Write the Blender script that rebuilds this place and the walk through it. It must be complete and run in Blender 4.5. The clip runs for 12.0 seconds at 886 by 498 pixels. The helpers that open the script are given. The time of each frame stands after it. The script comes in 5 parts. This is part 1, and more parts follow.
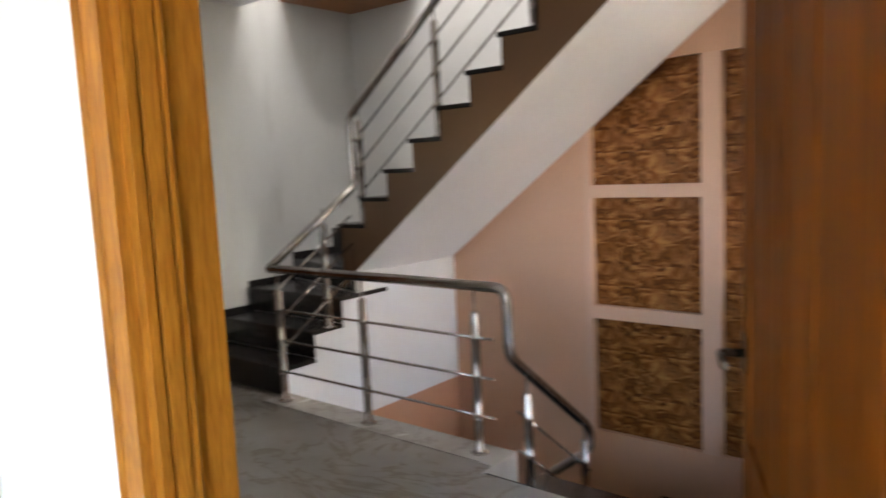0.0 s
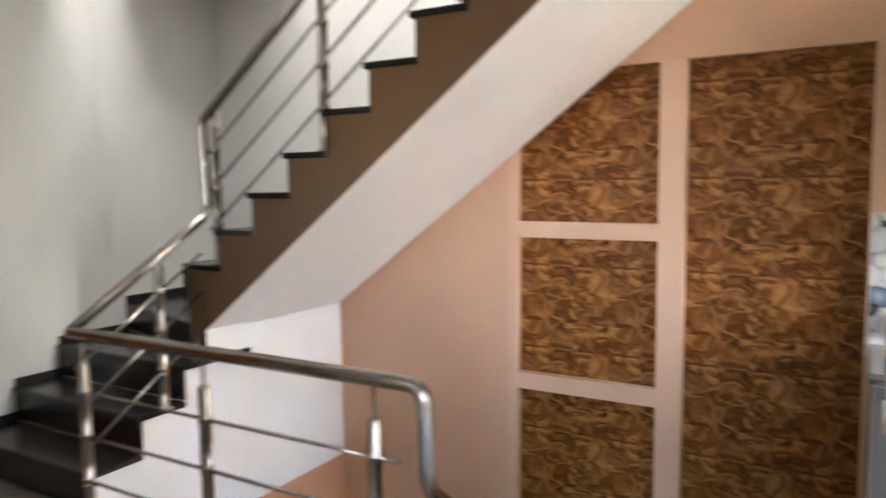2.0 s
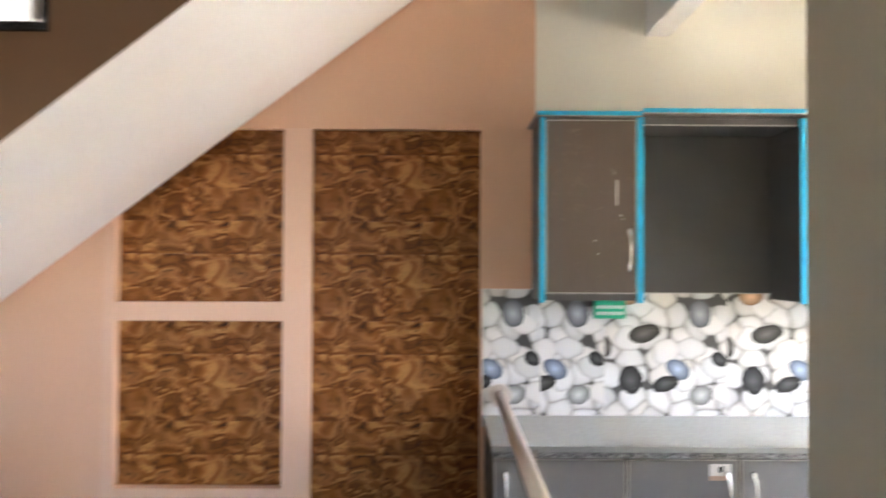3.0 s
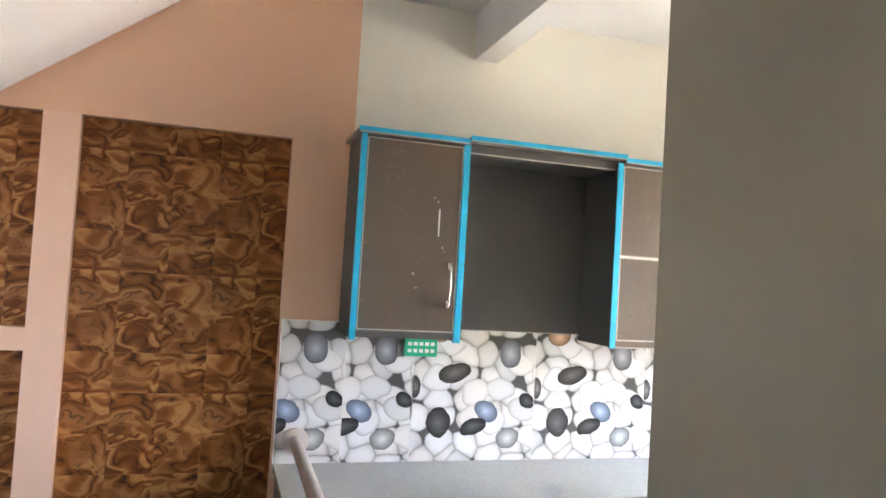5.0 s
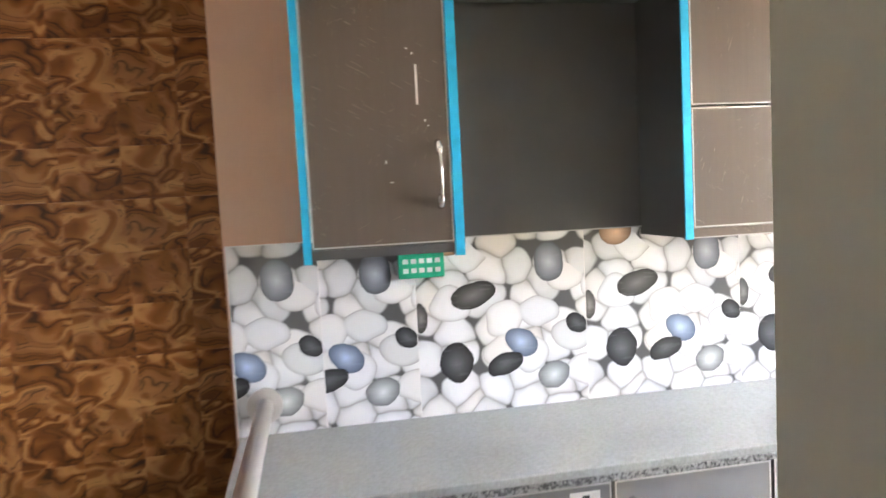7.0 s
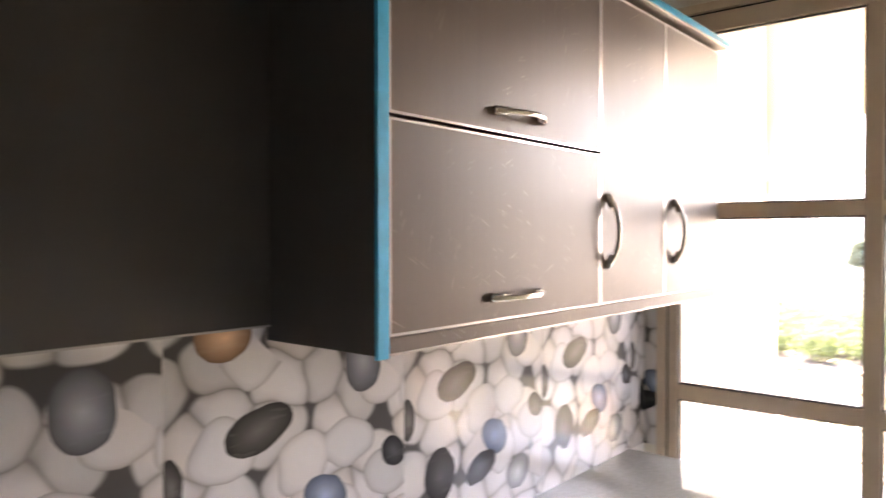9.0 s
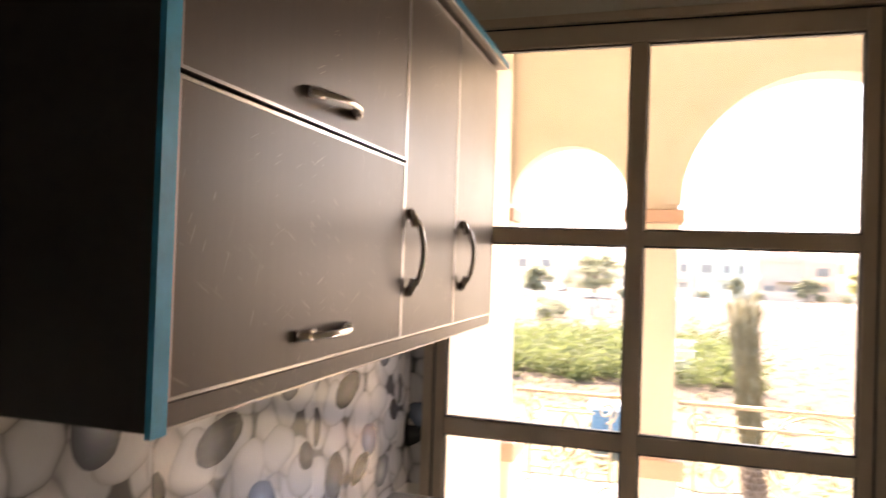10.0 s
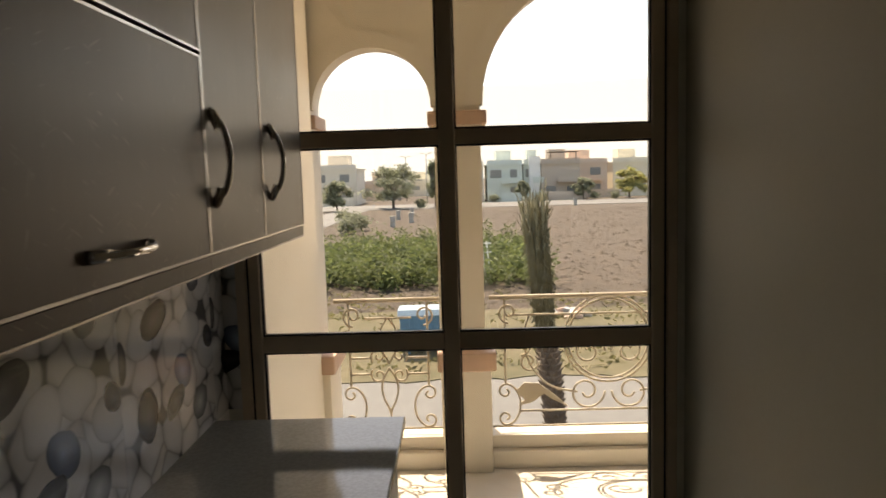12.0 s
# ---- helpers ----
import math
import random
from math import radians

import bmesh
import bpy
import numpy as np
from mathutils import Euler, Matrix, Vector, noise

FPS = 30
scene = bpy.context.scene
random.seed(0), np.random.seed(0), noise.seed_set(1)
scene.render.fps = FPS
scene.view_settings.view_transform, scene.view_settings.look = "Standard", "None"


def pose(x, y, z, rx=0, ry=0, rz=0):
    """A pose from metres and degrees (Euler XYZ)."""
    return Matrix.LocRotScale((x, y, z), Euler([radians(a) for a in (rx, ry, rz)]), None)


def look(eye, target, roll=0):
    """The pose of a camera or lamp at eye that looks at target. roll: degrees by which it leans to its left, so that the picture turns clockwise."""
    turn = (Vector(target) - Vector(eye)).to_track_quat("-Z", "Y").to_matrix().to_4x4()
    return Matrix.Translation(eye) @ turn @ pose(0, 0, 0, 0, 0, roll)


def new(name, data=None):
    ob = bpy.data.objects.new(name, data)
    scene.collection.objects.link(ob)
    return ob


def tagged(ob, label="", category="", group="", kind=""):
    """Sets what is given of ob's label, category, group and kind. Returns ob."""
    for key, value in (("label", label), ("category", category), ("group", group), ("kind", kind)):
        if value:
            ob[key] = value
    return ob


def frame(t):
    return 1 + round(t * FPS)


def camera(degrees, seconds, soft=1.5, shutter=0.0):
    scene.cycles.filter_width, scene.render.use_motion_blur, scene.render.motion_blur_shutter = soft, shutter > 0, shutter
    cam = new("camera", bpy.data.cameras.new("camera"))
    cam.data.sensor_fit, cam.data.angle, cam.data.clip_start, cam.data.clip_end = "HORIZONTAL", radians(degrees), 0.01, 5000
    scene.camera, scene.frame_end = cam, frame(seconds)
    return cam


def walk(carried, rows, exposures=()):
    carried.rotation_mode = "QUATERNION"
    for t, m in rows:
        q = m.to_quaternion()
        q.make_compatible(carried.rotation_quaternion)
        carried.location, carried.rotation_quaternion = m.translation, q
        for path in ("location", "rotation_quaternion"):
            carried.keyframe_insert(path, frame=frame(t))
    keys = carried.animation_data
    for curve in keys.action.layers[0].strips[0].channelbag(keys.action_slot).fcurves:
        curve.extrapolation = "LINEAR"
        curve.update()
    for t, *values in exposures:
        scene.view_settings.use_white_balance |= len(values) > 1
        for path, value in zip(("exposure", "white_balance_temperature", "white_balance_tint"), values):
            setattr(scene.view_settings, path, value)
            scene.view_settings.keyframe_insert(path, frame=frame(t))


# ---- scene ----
cam = camera(63.7, 12.0, 1.5, 0.5)
PATH = [
    (0, (3.759, -4.687, 1.453), (2.493, -3.156, 1.224), -2.7),
    (0.3, (3.631, -4.513, 1.484), (2.201, -3.138, 1.226), -2.0),
    (0.5, (3.488, -4.37, 1.488), (2.049, -3.008, 1.217), -0.8),
    (0.6, (3.472, -4.32, 1.497), (2.029, -2.957, 1.254), -1.2),
    (0.9, (3.338, -4.197, 1.492), (1.846, -2.869, 1.387), -1.5),
    (1, (3.278, -4.12, 1.497), (1.765, -2.816, 1.396), -2.2),
    (1.2, (3.258, -4.098, 1.492), (1.73, -2.817, 1.337), -1.2),
    (1.5, (3.186, -3.989, 1.499), (1.746, -2.611, 1.338), -0.1),
    (1.9, (3.04, -3.822, 1.484), (1.938, -2.16, 1.339), 0.1),
    (2, (2.99, -3.762, 1.49), (1.989, -2.04, 1.307), -0.6),
    (2.1, (2.986, -3.74, 1.506), (2.042, -1.987, 1.322), -1.4),
    (2.5, (2.899, -3.601, 1.488), (2.32, -1.692, 1.339), -1.2),
    (3, (2.850, -3.405, 1.455), (2.856, -1.406, 1.497), 0.3),
    (3.5, (2.869, -3.249, 1.571), (3.155, -1.271, 1.638), -0.5),
    (3.7, (2.838, -3.23, 1.568), (3.212, -1.268, 1.682), -0.2),
    (5.3, (2.795, -3.013, 1.542), (3.415, -1.112, 1.584), 3.0),
    (5.5, (2.834, -2.983, 1.543), (3.467, -1.086, 1.543), 1.3),
    (6, (2.964, -2.818, 1.507), (3.506, -0.893, 1.508), -2.2),
    (6.5, (3.091, -2.574, 1.491), (3.482, -0.619, 1.343), -0.6),
    (6.7, (3.171, -2.452, 1.455), (3.534, -0.491, 1.304), -2.3),
    (8.4, (3.486, -1.384, 1.52), (4.548, 0.31, 1.495), -0.9),
    (8.5, (3.493, -1.305, 1.533), (4.706, 0.284, 1.474), -0.1),
    (8.8, (3.577, -1.189, 1.492), (5.018, 0.198, 1.451), -0.1),
    (9, (3.613, -1.125, 1.49), (5.14, 0.166, 1.454), 0.0),
    (9.1, (3.625, -1.080, 1.484), (5.207, 0.139, 1.450), 1.3),
    (9.5, (3.746, -0.928, 1.472), (5.473, 0.081, 1.447), -0.5),
    (10, (3.789, -0.817, 1.49), (5.699, -0.226, 1.52), 1.9),
    (10.1, (3.796, -0.782, 1.493), (5.729, -0.27, 1.531), 1.9),
    (10.5, (3.79, -0.751, 1.486), (5.771, -0.475, 1.475), 1.5),
    (11, (3.791, -0.727, 1.476), (5.782, -0.57, 1.379), -0.5),
    (11.5, (3.814, -0.725, 1.467), (5.803, -0.618, 1.296), -0.6),
    (12, (3.87, -0.758, 1.458), (5.859, -0.715, 1.253), -1.7),
]
walk(cam, [(t, look(eye, target, roll)) for t, eye, target, roll in PATH],
     [(0, 5.9, 6700, 17), (0.7, 6.0, 6650, 17), (1.0, 6.4, 6550, 15), (1.5, 6.45, 6650, 15), (3.7, 6.55, 6550, 17), (5.4, 6.5, 6300, 17), (6.7, 6.55, 6450, 17), (8.4, 5.95, 6700, 22), (9.0, 4.9, 7250, 29), (9.5, 4.1, 7650, 37), (9.8, 4.05, 7750, 36), (10.1, 3.1, 8500, 28), (10.6, 1.7, 8500, 18), (11.1, 1.15, 8550, 18), (12, 1.3, 8550, 18)])

# ---- world, sun, exposure ----
world = bpy.data.worlds.new("world")
scene.world = world
world.use_nodes = True
wn = world.node_tree.nodes
sky = wn.new("ShaderNodeTexSky")
sky.sky_type = 'NISHITA'
sky.sun_disc = False
sky.sun_elevation = radians(58)
sky.sun_rotation = radians(75)
sky.dust_density = 1.2
wn["Background"].inputs[1].default_value = 0.15
world.node_tree.links.new(sky.outputs[0], wn["Background"].inputs[0])

sun_data = bpy.data.lights.new("sun", 'SUN')
sun_data.energy = 4.5
sun_data.angle = radians(0.6)
sun_data.color = (1.0, 0.96, 0.90)
sun = new("sun", sun_data)
SUN_AZ, SUN_EL = radians(75), radians(58)
to_sun = Vector((math.sin(SUN_AZ) * math.cos(SUN_EL), math.cos(SUN_AZ) * math.cos(SUN_EL), math.sin(SUN_EL)))
sun.matrix_world = look(Vector((0, 0, 20)) + to_sun, (0, 0, 20))


def area(name, at, target, sx, sy, watts, color):
    d = bpy.data.lights.new(name, 'AREA')
    d.shape, d.size, d.size_y, d.energy, d.color = 'RECTANGLE', sx, sy, watts, color
    ob = new(name, d)
    ob.matrix_world = look(at, target)
    return ob


# kitchen window daylight; fill added for stairwell, hall and room behind the doorway
area("window_daylight", (7.30, -0.95, 1.78), (3.0, -0.95, 1.60), 2.2, 1.3, 2.5, (1.0, 0.88, 0.74))
# lamp added below the closed upper ceiling, as daylight from above
area("stairwell_daylight", (1.0, -1.0, 5.1), (1.0, -1.0, 0), 2.6, 1.6, 2.2, (0.97, 0.97, 0.96))
# fill lamp in an unseen opening added to the south wall
area("hall_fill", (0.95, -4.05, 1.8), (1.2, 0, 1.5), 0.36, 0.36, 0.05, (1.0, 0.97, 0.95))
# lamp added in an unseen back-wall opening, aimed at the doorway
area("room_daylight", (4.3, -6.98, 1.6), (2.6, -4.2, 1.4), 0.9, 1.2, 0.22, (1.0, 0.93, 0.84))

# ---- materials ----


class Nodes:
    """A small builder for one node material."""

    def __init__(self, name, rough=0.5, metal=0.0):
        self.m = bpy.data.materials.new(name)
        self.m.use_nodes = True
        self.t = self.m.node_tree
        self.p = self.t.nodes["Principled BSDF"]
        self.p.inputs["Roughness"].default_value = rough
        self.p.inputs["Metallic"].default_value = metal
        self.co = None

    def add(self, kind, **values):
        n = self.t.nodes.new(kind)
        for key, value in values.items():
            n.inputs[key.replace("_", " ")].default_value = value
        return n

    def link(self, a, b):
        self.t.links.new(a, b)

    def coord(self, scale=(1, 1, 1), turn=(0, 0, 0), world_space=False):
        c = self.add("ShaderNodeNewGeometry").outputs["Position"] if world_space else self.add("ShaderNodeTexCoord").outputs["Object"]
        m = self.add("ShaderNodeMapping")
        m.inputs["Scale"].default_value = scale
        m.inputs["Rotation"].default_value = turn
        self.link(c, m.inputs[0])
        return m.outputs[0]

    def noise(self, co, scale, detail=4.0, rough=0.55, distort=0.0):
        n = self.add("ShaderNodeTexNoise", Scale=scale, Detail=detail, Roughness=rough, Distortion=distort)
        self.link(co, n.inputs["Vector"])
        return n.outputs["Fac"]

    def ramp(self, fac, stops):
        r = self.add("ShaderNodeValToRGB")
        e = r.color_ramp.elements
        while len(e) < len(stops):
            e.new(0.5)
        for el, (pos, col) in zip(e, stops):
            el.position = pos
            el.color = (*col, 1)
        self.link(fac, r.inputs[0])
        return r.outputs[0]

    def mix(self, fac, a, b, mode='MIX'):
        n = self.t.nodes.new("ShaderNodeMix")
        n.data_type, n.blend_type = 'RGBA', mode
        for sock, v in ((n.inputs[0], fac), (n.inputs[6], a), (n.inputs[7], b)):
            if isinstance(v, (int, float)):
                sock.default_value = v
            elif isinstance(v, tuple):
                sock.default_value = (*v, 1)
            else:
                self.link(v, sock)
        return n.outputs[2]

    def math(self, op, a, b=0.0):
        n = self.t.nodes.new("ShaderNodeMath")
        n.operation = op
        for sock, v in ((n.inputs[0], a), (n.inputs[1], b)):
            if isinstance(v, (int, float)):
                sock.default_value = v
            else:
                self.link(v, sock)
        return n.outputs[0]

    def color(self, c):
        self.link(c, self.p.inputs["Base Color"])

    def bump(self, h, strength=0.2, distance=0.01):
        b = self.add("ShaderNodeBump", Strength=strength, Distance=distance)
        self.link(h, b.inputs["Height"])
        self.link(b.outputs[0], self.p.inputs["Normal"])

    def rough(self, fac, lo, hi):
        n = self.add("ShaderNodeMapRange", To_Min=lo, To_Max=hi)
        self.link(fac, n.inputs[0])
        self.link(n.outputs[0], self.p.inputs["Roughness"])


def scaled(c, k):
    return tuple(min(1.0, v * k) for v in c)


def paint(name, c, rough=0.55, wear=0.05, bump=0.06):
    n = Nodes(name, rough)
    co = n.coord(world_space=True)
    big, fine = n.noise(co, 1.3, 3), n.noise(co, 60, 3)
    f = n.math('ADD', n.math('MULTIPLY', big, 0.75), n.math('MULTIPLY', fine, 0.25))
    n.color(n.ramp(f, [(0.3, scaled(c, 1 - wear)), (0.7, scaled(c, 1 + wear * 0.6))]))
    n.bump(n.noise(co, 220, 2), bump, 0.002)
    n.rough(big, rough - 0.08, rough + 0.08)
    return n.m


def plain(name, c, rough=0.5, metal=0.0, wear=0.12, scale=9.0, bump=0.05):
    n = Nodes(name, rough, metal)
    co = n.coord()
    f = n.noise(co, scale, 5)
    n.color(n.ramp(f, [(0.3, scaled(c, 1 - wear)), (0.7, scaled(c, 1 + wear))]))
    n.bump(n.noise(co, scale * 12, 2), bump, 0.002)
    n.rough(f, max(0.03, rough - 0.07), min(1, rough + 0.07))
    return n.m


def wood(name, dark, light, rough=0.32, along=2, grain=1.0):
    n = Nodes(name, rough)
    s = [14.0, 14.0, 14.0]
    s[along] = 0.9
    co = n.coord(tuple(v * grain for v in s), world_space=True)
    a = n.noise(co, 1.6, 6, 0.6, 1.4)
    b = n.noise(n.coord(tuple(v * 6 * grain for v in s), world_space=True), 1.5, 3)
    f = n.math('ADD', n.math('MULTIPLY', a, 0.7), n.math('MULTIPLY', b, 0.3))
    n.color(n.ramp(f, [(0.3, dark), (0.5, tuple((p + q) / 2 for p, q in zip(dark, light))), (0.68, light)]))
    n.bump(f, 0.08, 0.004)
    n.rough(b, rough - 0.06, rough + 0.1)
    n.p.inputs["Coat Weight"].default_value = 0.05
    n.p.inputs["Specular IOR Level"].default_value = 0.22
    n.p.inputs["Coat Roughness"].default_value = 0.2
    return n.m


M_WHITE = paint("white_wall_paint", (0.74, 0.74, 0.71))


def streaked_paint(name, c):
    """Wall paint with faint grey run marks."""
    n = Nodes(name, 0.55)
    co = n.coord(world_space=True)
    base = n.ramp(n.noise(co, 1.3, 3), [(0.3, scaled(c, 0.95)), (0.7, scaled(c, 1.03))])
    run = n.noise(n.coord((1.0, 5.5, 0.7), world_space=True), 1.6, 4, 0.6, 0.4)
    blot = n.noise(co, 2.6, 3)
    f = n.math('MULTIPLY', n.ramp(run, [(0.5, (0, 0, 0)), (0.7, (1, 1, 1))]), n.ramp(blot, [(0.42, (0, 0, 0)), (0.62, (1, 1, 1))]))
    n.color(n.mix(n.math('MULTIPLY', f, 0.3), base, (0.40, 0.385, 0.33)))
    n.bump(n.noise(co, 220, 2), 0.06, 0.002)
    return n.m


M_WHITE_WEST = streaked_paint("stained_white_wall_paint", (0.66, 0.66, 0.62))
M_WHITE_SOFFIT = paint("white_soffit_paint", (0.87, 0.87, 0.865))
M_CREAM = paint("cream_wall_paint", (0.80, 0.78, 0.69))
M_GREY = paint("grey_wall_paint", (0.43, 0.412, 0.318))
M_CEIL = paint("ceiling_paint", (0.80, 0.80, 0.79))
M_PINK = paint("peach_wall_paint", (0.69, 0.42, 0.275))
M_ORANGE = paint("terracotta_wall_paint", (0.66, 0.34, 0.20))
M_BROWN = paint("brown_stringer_paint", (0.19, 0.100, 0.044), 0.65)
M_LEDGE = paint("peach_ledge_paint", (0.71, 0.46, 0.325))
M_WOOD = wood("oiled_teak", (0.12, 0.030, 0.002), (0.30, 0.088, 0.006), 0.30)
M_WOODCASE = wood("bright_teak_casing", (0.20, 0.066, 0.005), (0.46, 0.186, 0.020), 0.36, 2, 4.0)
# teak of the open leaf, its shade put into a darker, matt colour
M_WOODSHADE = wood("matt_shaded_teak_leaf", (0.085, 0.021, 0.0015), (0.21, 0.060, 0.004), 0.5)
M_WOODSHADE.node_tree.nodes["Principled BSDF"].inputs["Specular IOR Level"].default_value = 0.06
M_WOODSHADE.node_tree.nodes["Principled BSDF"].inputs["Coat Weight"].default_value = 0.0
M_WOODPANEL = wood("wooden_ceiling_board", (0.28, 0.10, 0.03), (0.42, 0.18, 0.06), 0.4, 1)
M_STEEL = plain("brushed_stainless_steel", (0.45, 0.41, 0.37), 0.24, 1.0, 0.05, 3, 0.02)
M_SATIN = plain("satin_steel_tube", (0.66, 0.61, 0.57), 0.42, 1.0, 0.05, 3, 0.02)
M_CHROME = plain("chrome_handle", (0.66, 0.64, 0.62), 0.12, 1.0, 0.04, 3, 0.0)
M_BRASSY = plain("bronze_door_lever", (0.14, 0.115, 0.09), 0.25, 1.0)
M_TAPE = plain("blue_protective_film", (0.01, 0.42, 0.69), 0.4, 0.0, 0.12, 25)
M_TRIMWHITE = plain("white_edge_strip", (0.82, 0.79, 0.75), 0.28)
M_EDGE = plain("glossy_pale_edge_strip", (0.84, 0.80, 0.76), 0.2, 0.45)
M_SWITCH = plain("white_switch_plastic", (0.78, 0.77, 0.74), 0.35)
M_GREEN = plain("green_box_cover", (0.0, 0.42, 0.22), 0.4)
M_TERRACE = paint("cream_terrace_paint", (0.76, 0.69, 0.58), 0.6)
M_CAP = paint("terracotta_coping", (0.57, 0.385, 0.285), 0.6)
M_IRON = plain("gold_painted_iron", (0.50, 0.43, 0.33), 0.5, 0.0)
M_FRAME = plain("bronze_anodised_aluminium", (0.66, 0.55, 0.42), 0.40, 0.0, 0.06, 6)
M_RUBBER = plain("black_gasket", (0.01, 0.01, 0.01), 0.5)


def marble(name, base, vein, rough):
    n = Nodes(name, rough)
    co = n.coord(world_space=True)
    a = n.noise(co, 1.4, 7, 0.6, 1.8)
    v = n.ramp(a, [(0.47, (0, 0, 0)), (0.5, (1, 1, 1)), (0.53, (0, 0, 0))])
    c = n.ramp(n.noise(co, 3.0, 5), [(0.3, scaled(base, 0.86)), (0.7, scaled(base, 1.08))])
    n.color(n.mix(n.math('MULTIPLY', v, 0.5), c, vein))
    n.rough(n.noise(co, 4, 4), rough - 0.04, rough + 0.14)
    return n.m


M_FLOOR = marble("grey_marble_tile", (0.36, 0.345, 0.31), (0.20, 0.16, 0.12), 0.13)
M_STRIP = marble("grey_marble_edging", (0.46, 0.44, 0.40), (0.26, 0.23, 0.2), 0.2)
M_TERRACEFLOOR = marble("glazed_terrace_tile", (0.66, 0.62, 0.55), (0.54, 0.48, 0.40), 0.08)


def granite(name, dark, light, rough):
    n = Nodes(name, rough)
    co = n.coord(world_space=True)
    a = n.noise(co, 110, 2, 0.6)
    b = n.noise(co, 6, 4)
    c = n.ramp(a, [(0.36, dark), (0.62, light)])
    n.color(n.mix(0.12, c, n.ramp(b, [(0.2, dark), (0.8, light)])))
    n.p.inputs["Roughness"].default_value = rough
    return n.m


M_GRANITE = granite("grey_granite", (0.31, 0.315, 0.30), (0.37, 0.38, 0.36), 0.07)
M_GRANITE_EDGE = granite("rough_granite_edge", (0.03, 0.03, 0.03), (0.33, 0.33, 0.32), 0.5)
M_TREAD = granite("black_granite_tread", (0.010, 0.009, 0.009), (0.035, 0.03, 0.028), 0.25)


def cabinet_laminate():
    n = Nodes("dark_walnut_laminate", 0.34)
    n.p.inputs["Specular IOR Level"].default_value = 0.42
    co = n.coord(world_space=True)
    st = n.noise(n.coord((25, 25, 1.2), world_space=True), 3, 4)
    c = n.ramp(st, [(0.3, (0.122, 0.093, 0.071)), (0.7, (0.130, 0.099, 0.076))])
    # fine scratches in two directions
    sc = None
    for turn in (0.45, -0.5, 1.2):
        m = n.add("ShaderNodeMapping")
        m.inputs["Scale"].default_value = (16, 16, 330)
        n.link(n.coord((1, 1, 1), (0, turn, 0), True), m.inputs[0])
        w = n.noise(m.outputs[0], 1.0, 2, 0.5, 0.3)
        where = n.noise(co, 3.0 + turn, 2)
        f = n.math('MULTIPLY', n.math('GREATER_THAN', w, 0.705), n.math('GREATER_THAN', where, 0.54))
        sc = f if sc is None else n.math('MAXIMUM', sc, f)
    n.color(n.mix(n.math('MULTIPLY', sc, 0.38), c, (0.42, 0.35, 0.29)))
    n.rough(n.noise(co, 5, 4), 0.28, 0.42)
    return n.m


M_CAB = cabinet_laminate()
M_CABIN = plain("grey_brown_carcass", (0.085, 0.080, 0.075), 0.55, 0, 0.1, 4)
M_BASE = plain("grey_laminate_base_front", (0.19, 0.185, 0.18), 0.4, 0, 0.08, 5)


def swirl():
    """Marbled brown print: bent bands of tan and brown with dark contour lines, cracks and specks."""
    n = Nodes("brown_marbled_panel", 0.5)
    n.p.inputs["Specular IOR Level"].default_value = 0.2
    tc = n.add("ShaderNodeTexCoord").outputs["Object"]
    co = n.add("ShaderNodeVectorMath")
    co.operation = 'MULTIPLY'
    co.inputs[1].default_value = (1.0, 0.0, 1.45)
    n.link(tc, co.inputs[0])
    p = co.outputs[0]
    for scale, amount in ((5.5, 0.28), (15.0, 0.055)):
        warp = n.add("ShaderNodeTexNoise", Scale=scale, Detail=1.5)
        n.link(p, warp.inputs["Vector"])
        mad = n.add("ShaderNodeVectorMath")
        mad.operation = 'MULTIPLY_ADD'
        n.link(warp.outputs["Color"], mad.inputs[0])
        mad.inputs[1].default_value = (amount, 0.0, amount)
        n.link(p, mad.inputs[2])
        p = mad.outputs[0]
    g = n.noise(p, 5.0, 2.0, 0.5)
    band = n.math('PINGPONG', n.math('MULTIPLY', g, 11.0), 1.0)
    c = n.ramp(band, [(0.0, (0.105, 0.028, 0.003)), (0.25, (0.175, 0.052, 0.007)), (0.5, (0.25, 0.088, 0.016)), (0.8, (0.42, 0.19, 0.060))])
    # broad browner clouds
    cloud = n.ramp(n.noise(p, 7.0, 2), [(0.42, (0, 0, 0)), (0.62, (1, 1, 1))])
    c = n.mix(n.math('MULTIPLY', cloud, 0.65), c, (0.165, 0.050, 0.007))
    # dark contour lines, broken here and there
    line = n.ramp(band, [(0.0, (1, 1, 1)), (0.05, (0.9, 0.9, 0.9)), (0.13, (0, 0, 0))])
    fine = n.math('PINGPONG', n.math('MULTIPLY', g, 52.0), 1.0)
    thin = n.ramp(fine, [(0.02, (1, 1, 1)), (0.28, (0, 0, 0))])
    where = n.ramp(n.noise(tc, 9.0, 2), [(0.44, (0, 0, 0)), (0.52, (1, 1, 1))])
    there = n.ramp(n.noise(p, 11.0, 2), [(0.48, (0, 0, 0)), (0.54, (1, 1, 1))])
    dark = n.math('MAXIMUM', n.math('MULTIPLY', line, where), n.math('MULTIPLY', thin, there))
    speck = n.math('GREATER_THAN', n.noise(p, 75.0, 1), 0.67)
    dark = n.math('MAXIMUM', dark, n.math('MULTIPLY', speck, 0.7))
    n.color(n.mix(n.math('MULTIPLY', dark, 0.68), c, (0.018, 0.006, 0.002)))
    n.bump(band, 0.12, 0.003)
    return n.m


M_SWIRL = swirl()


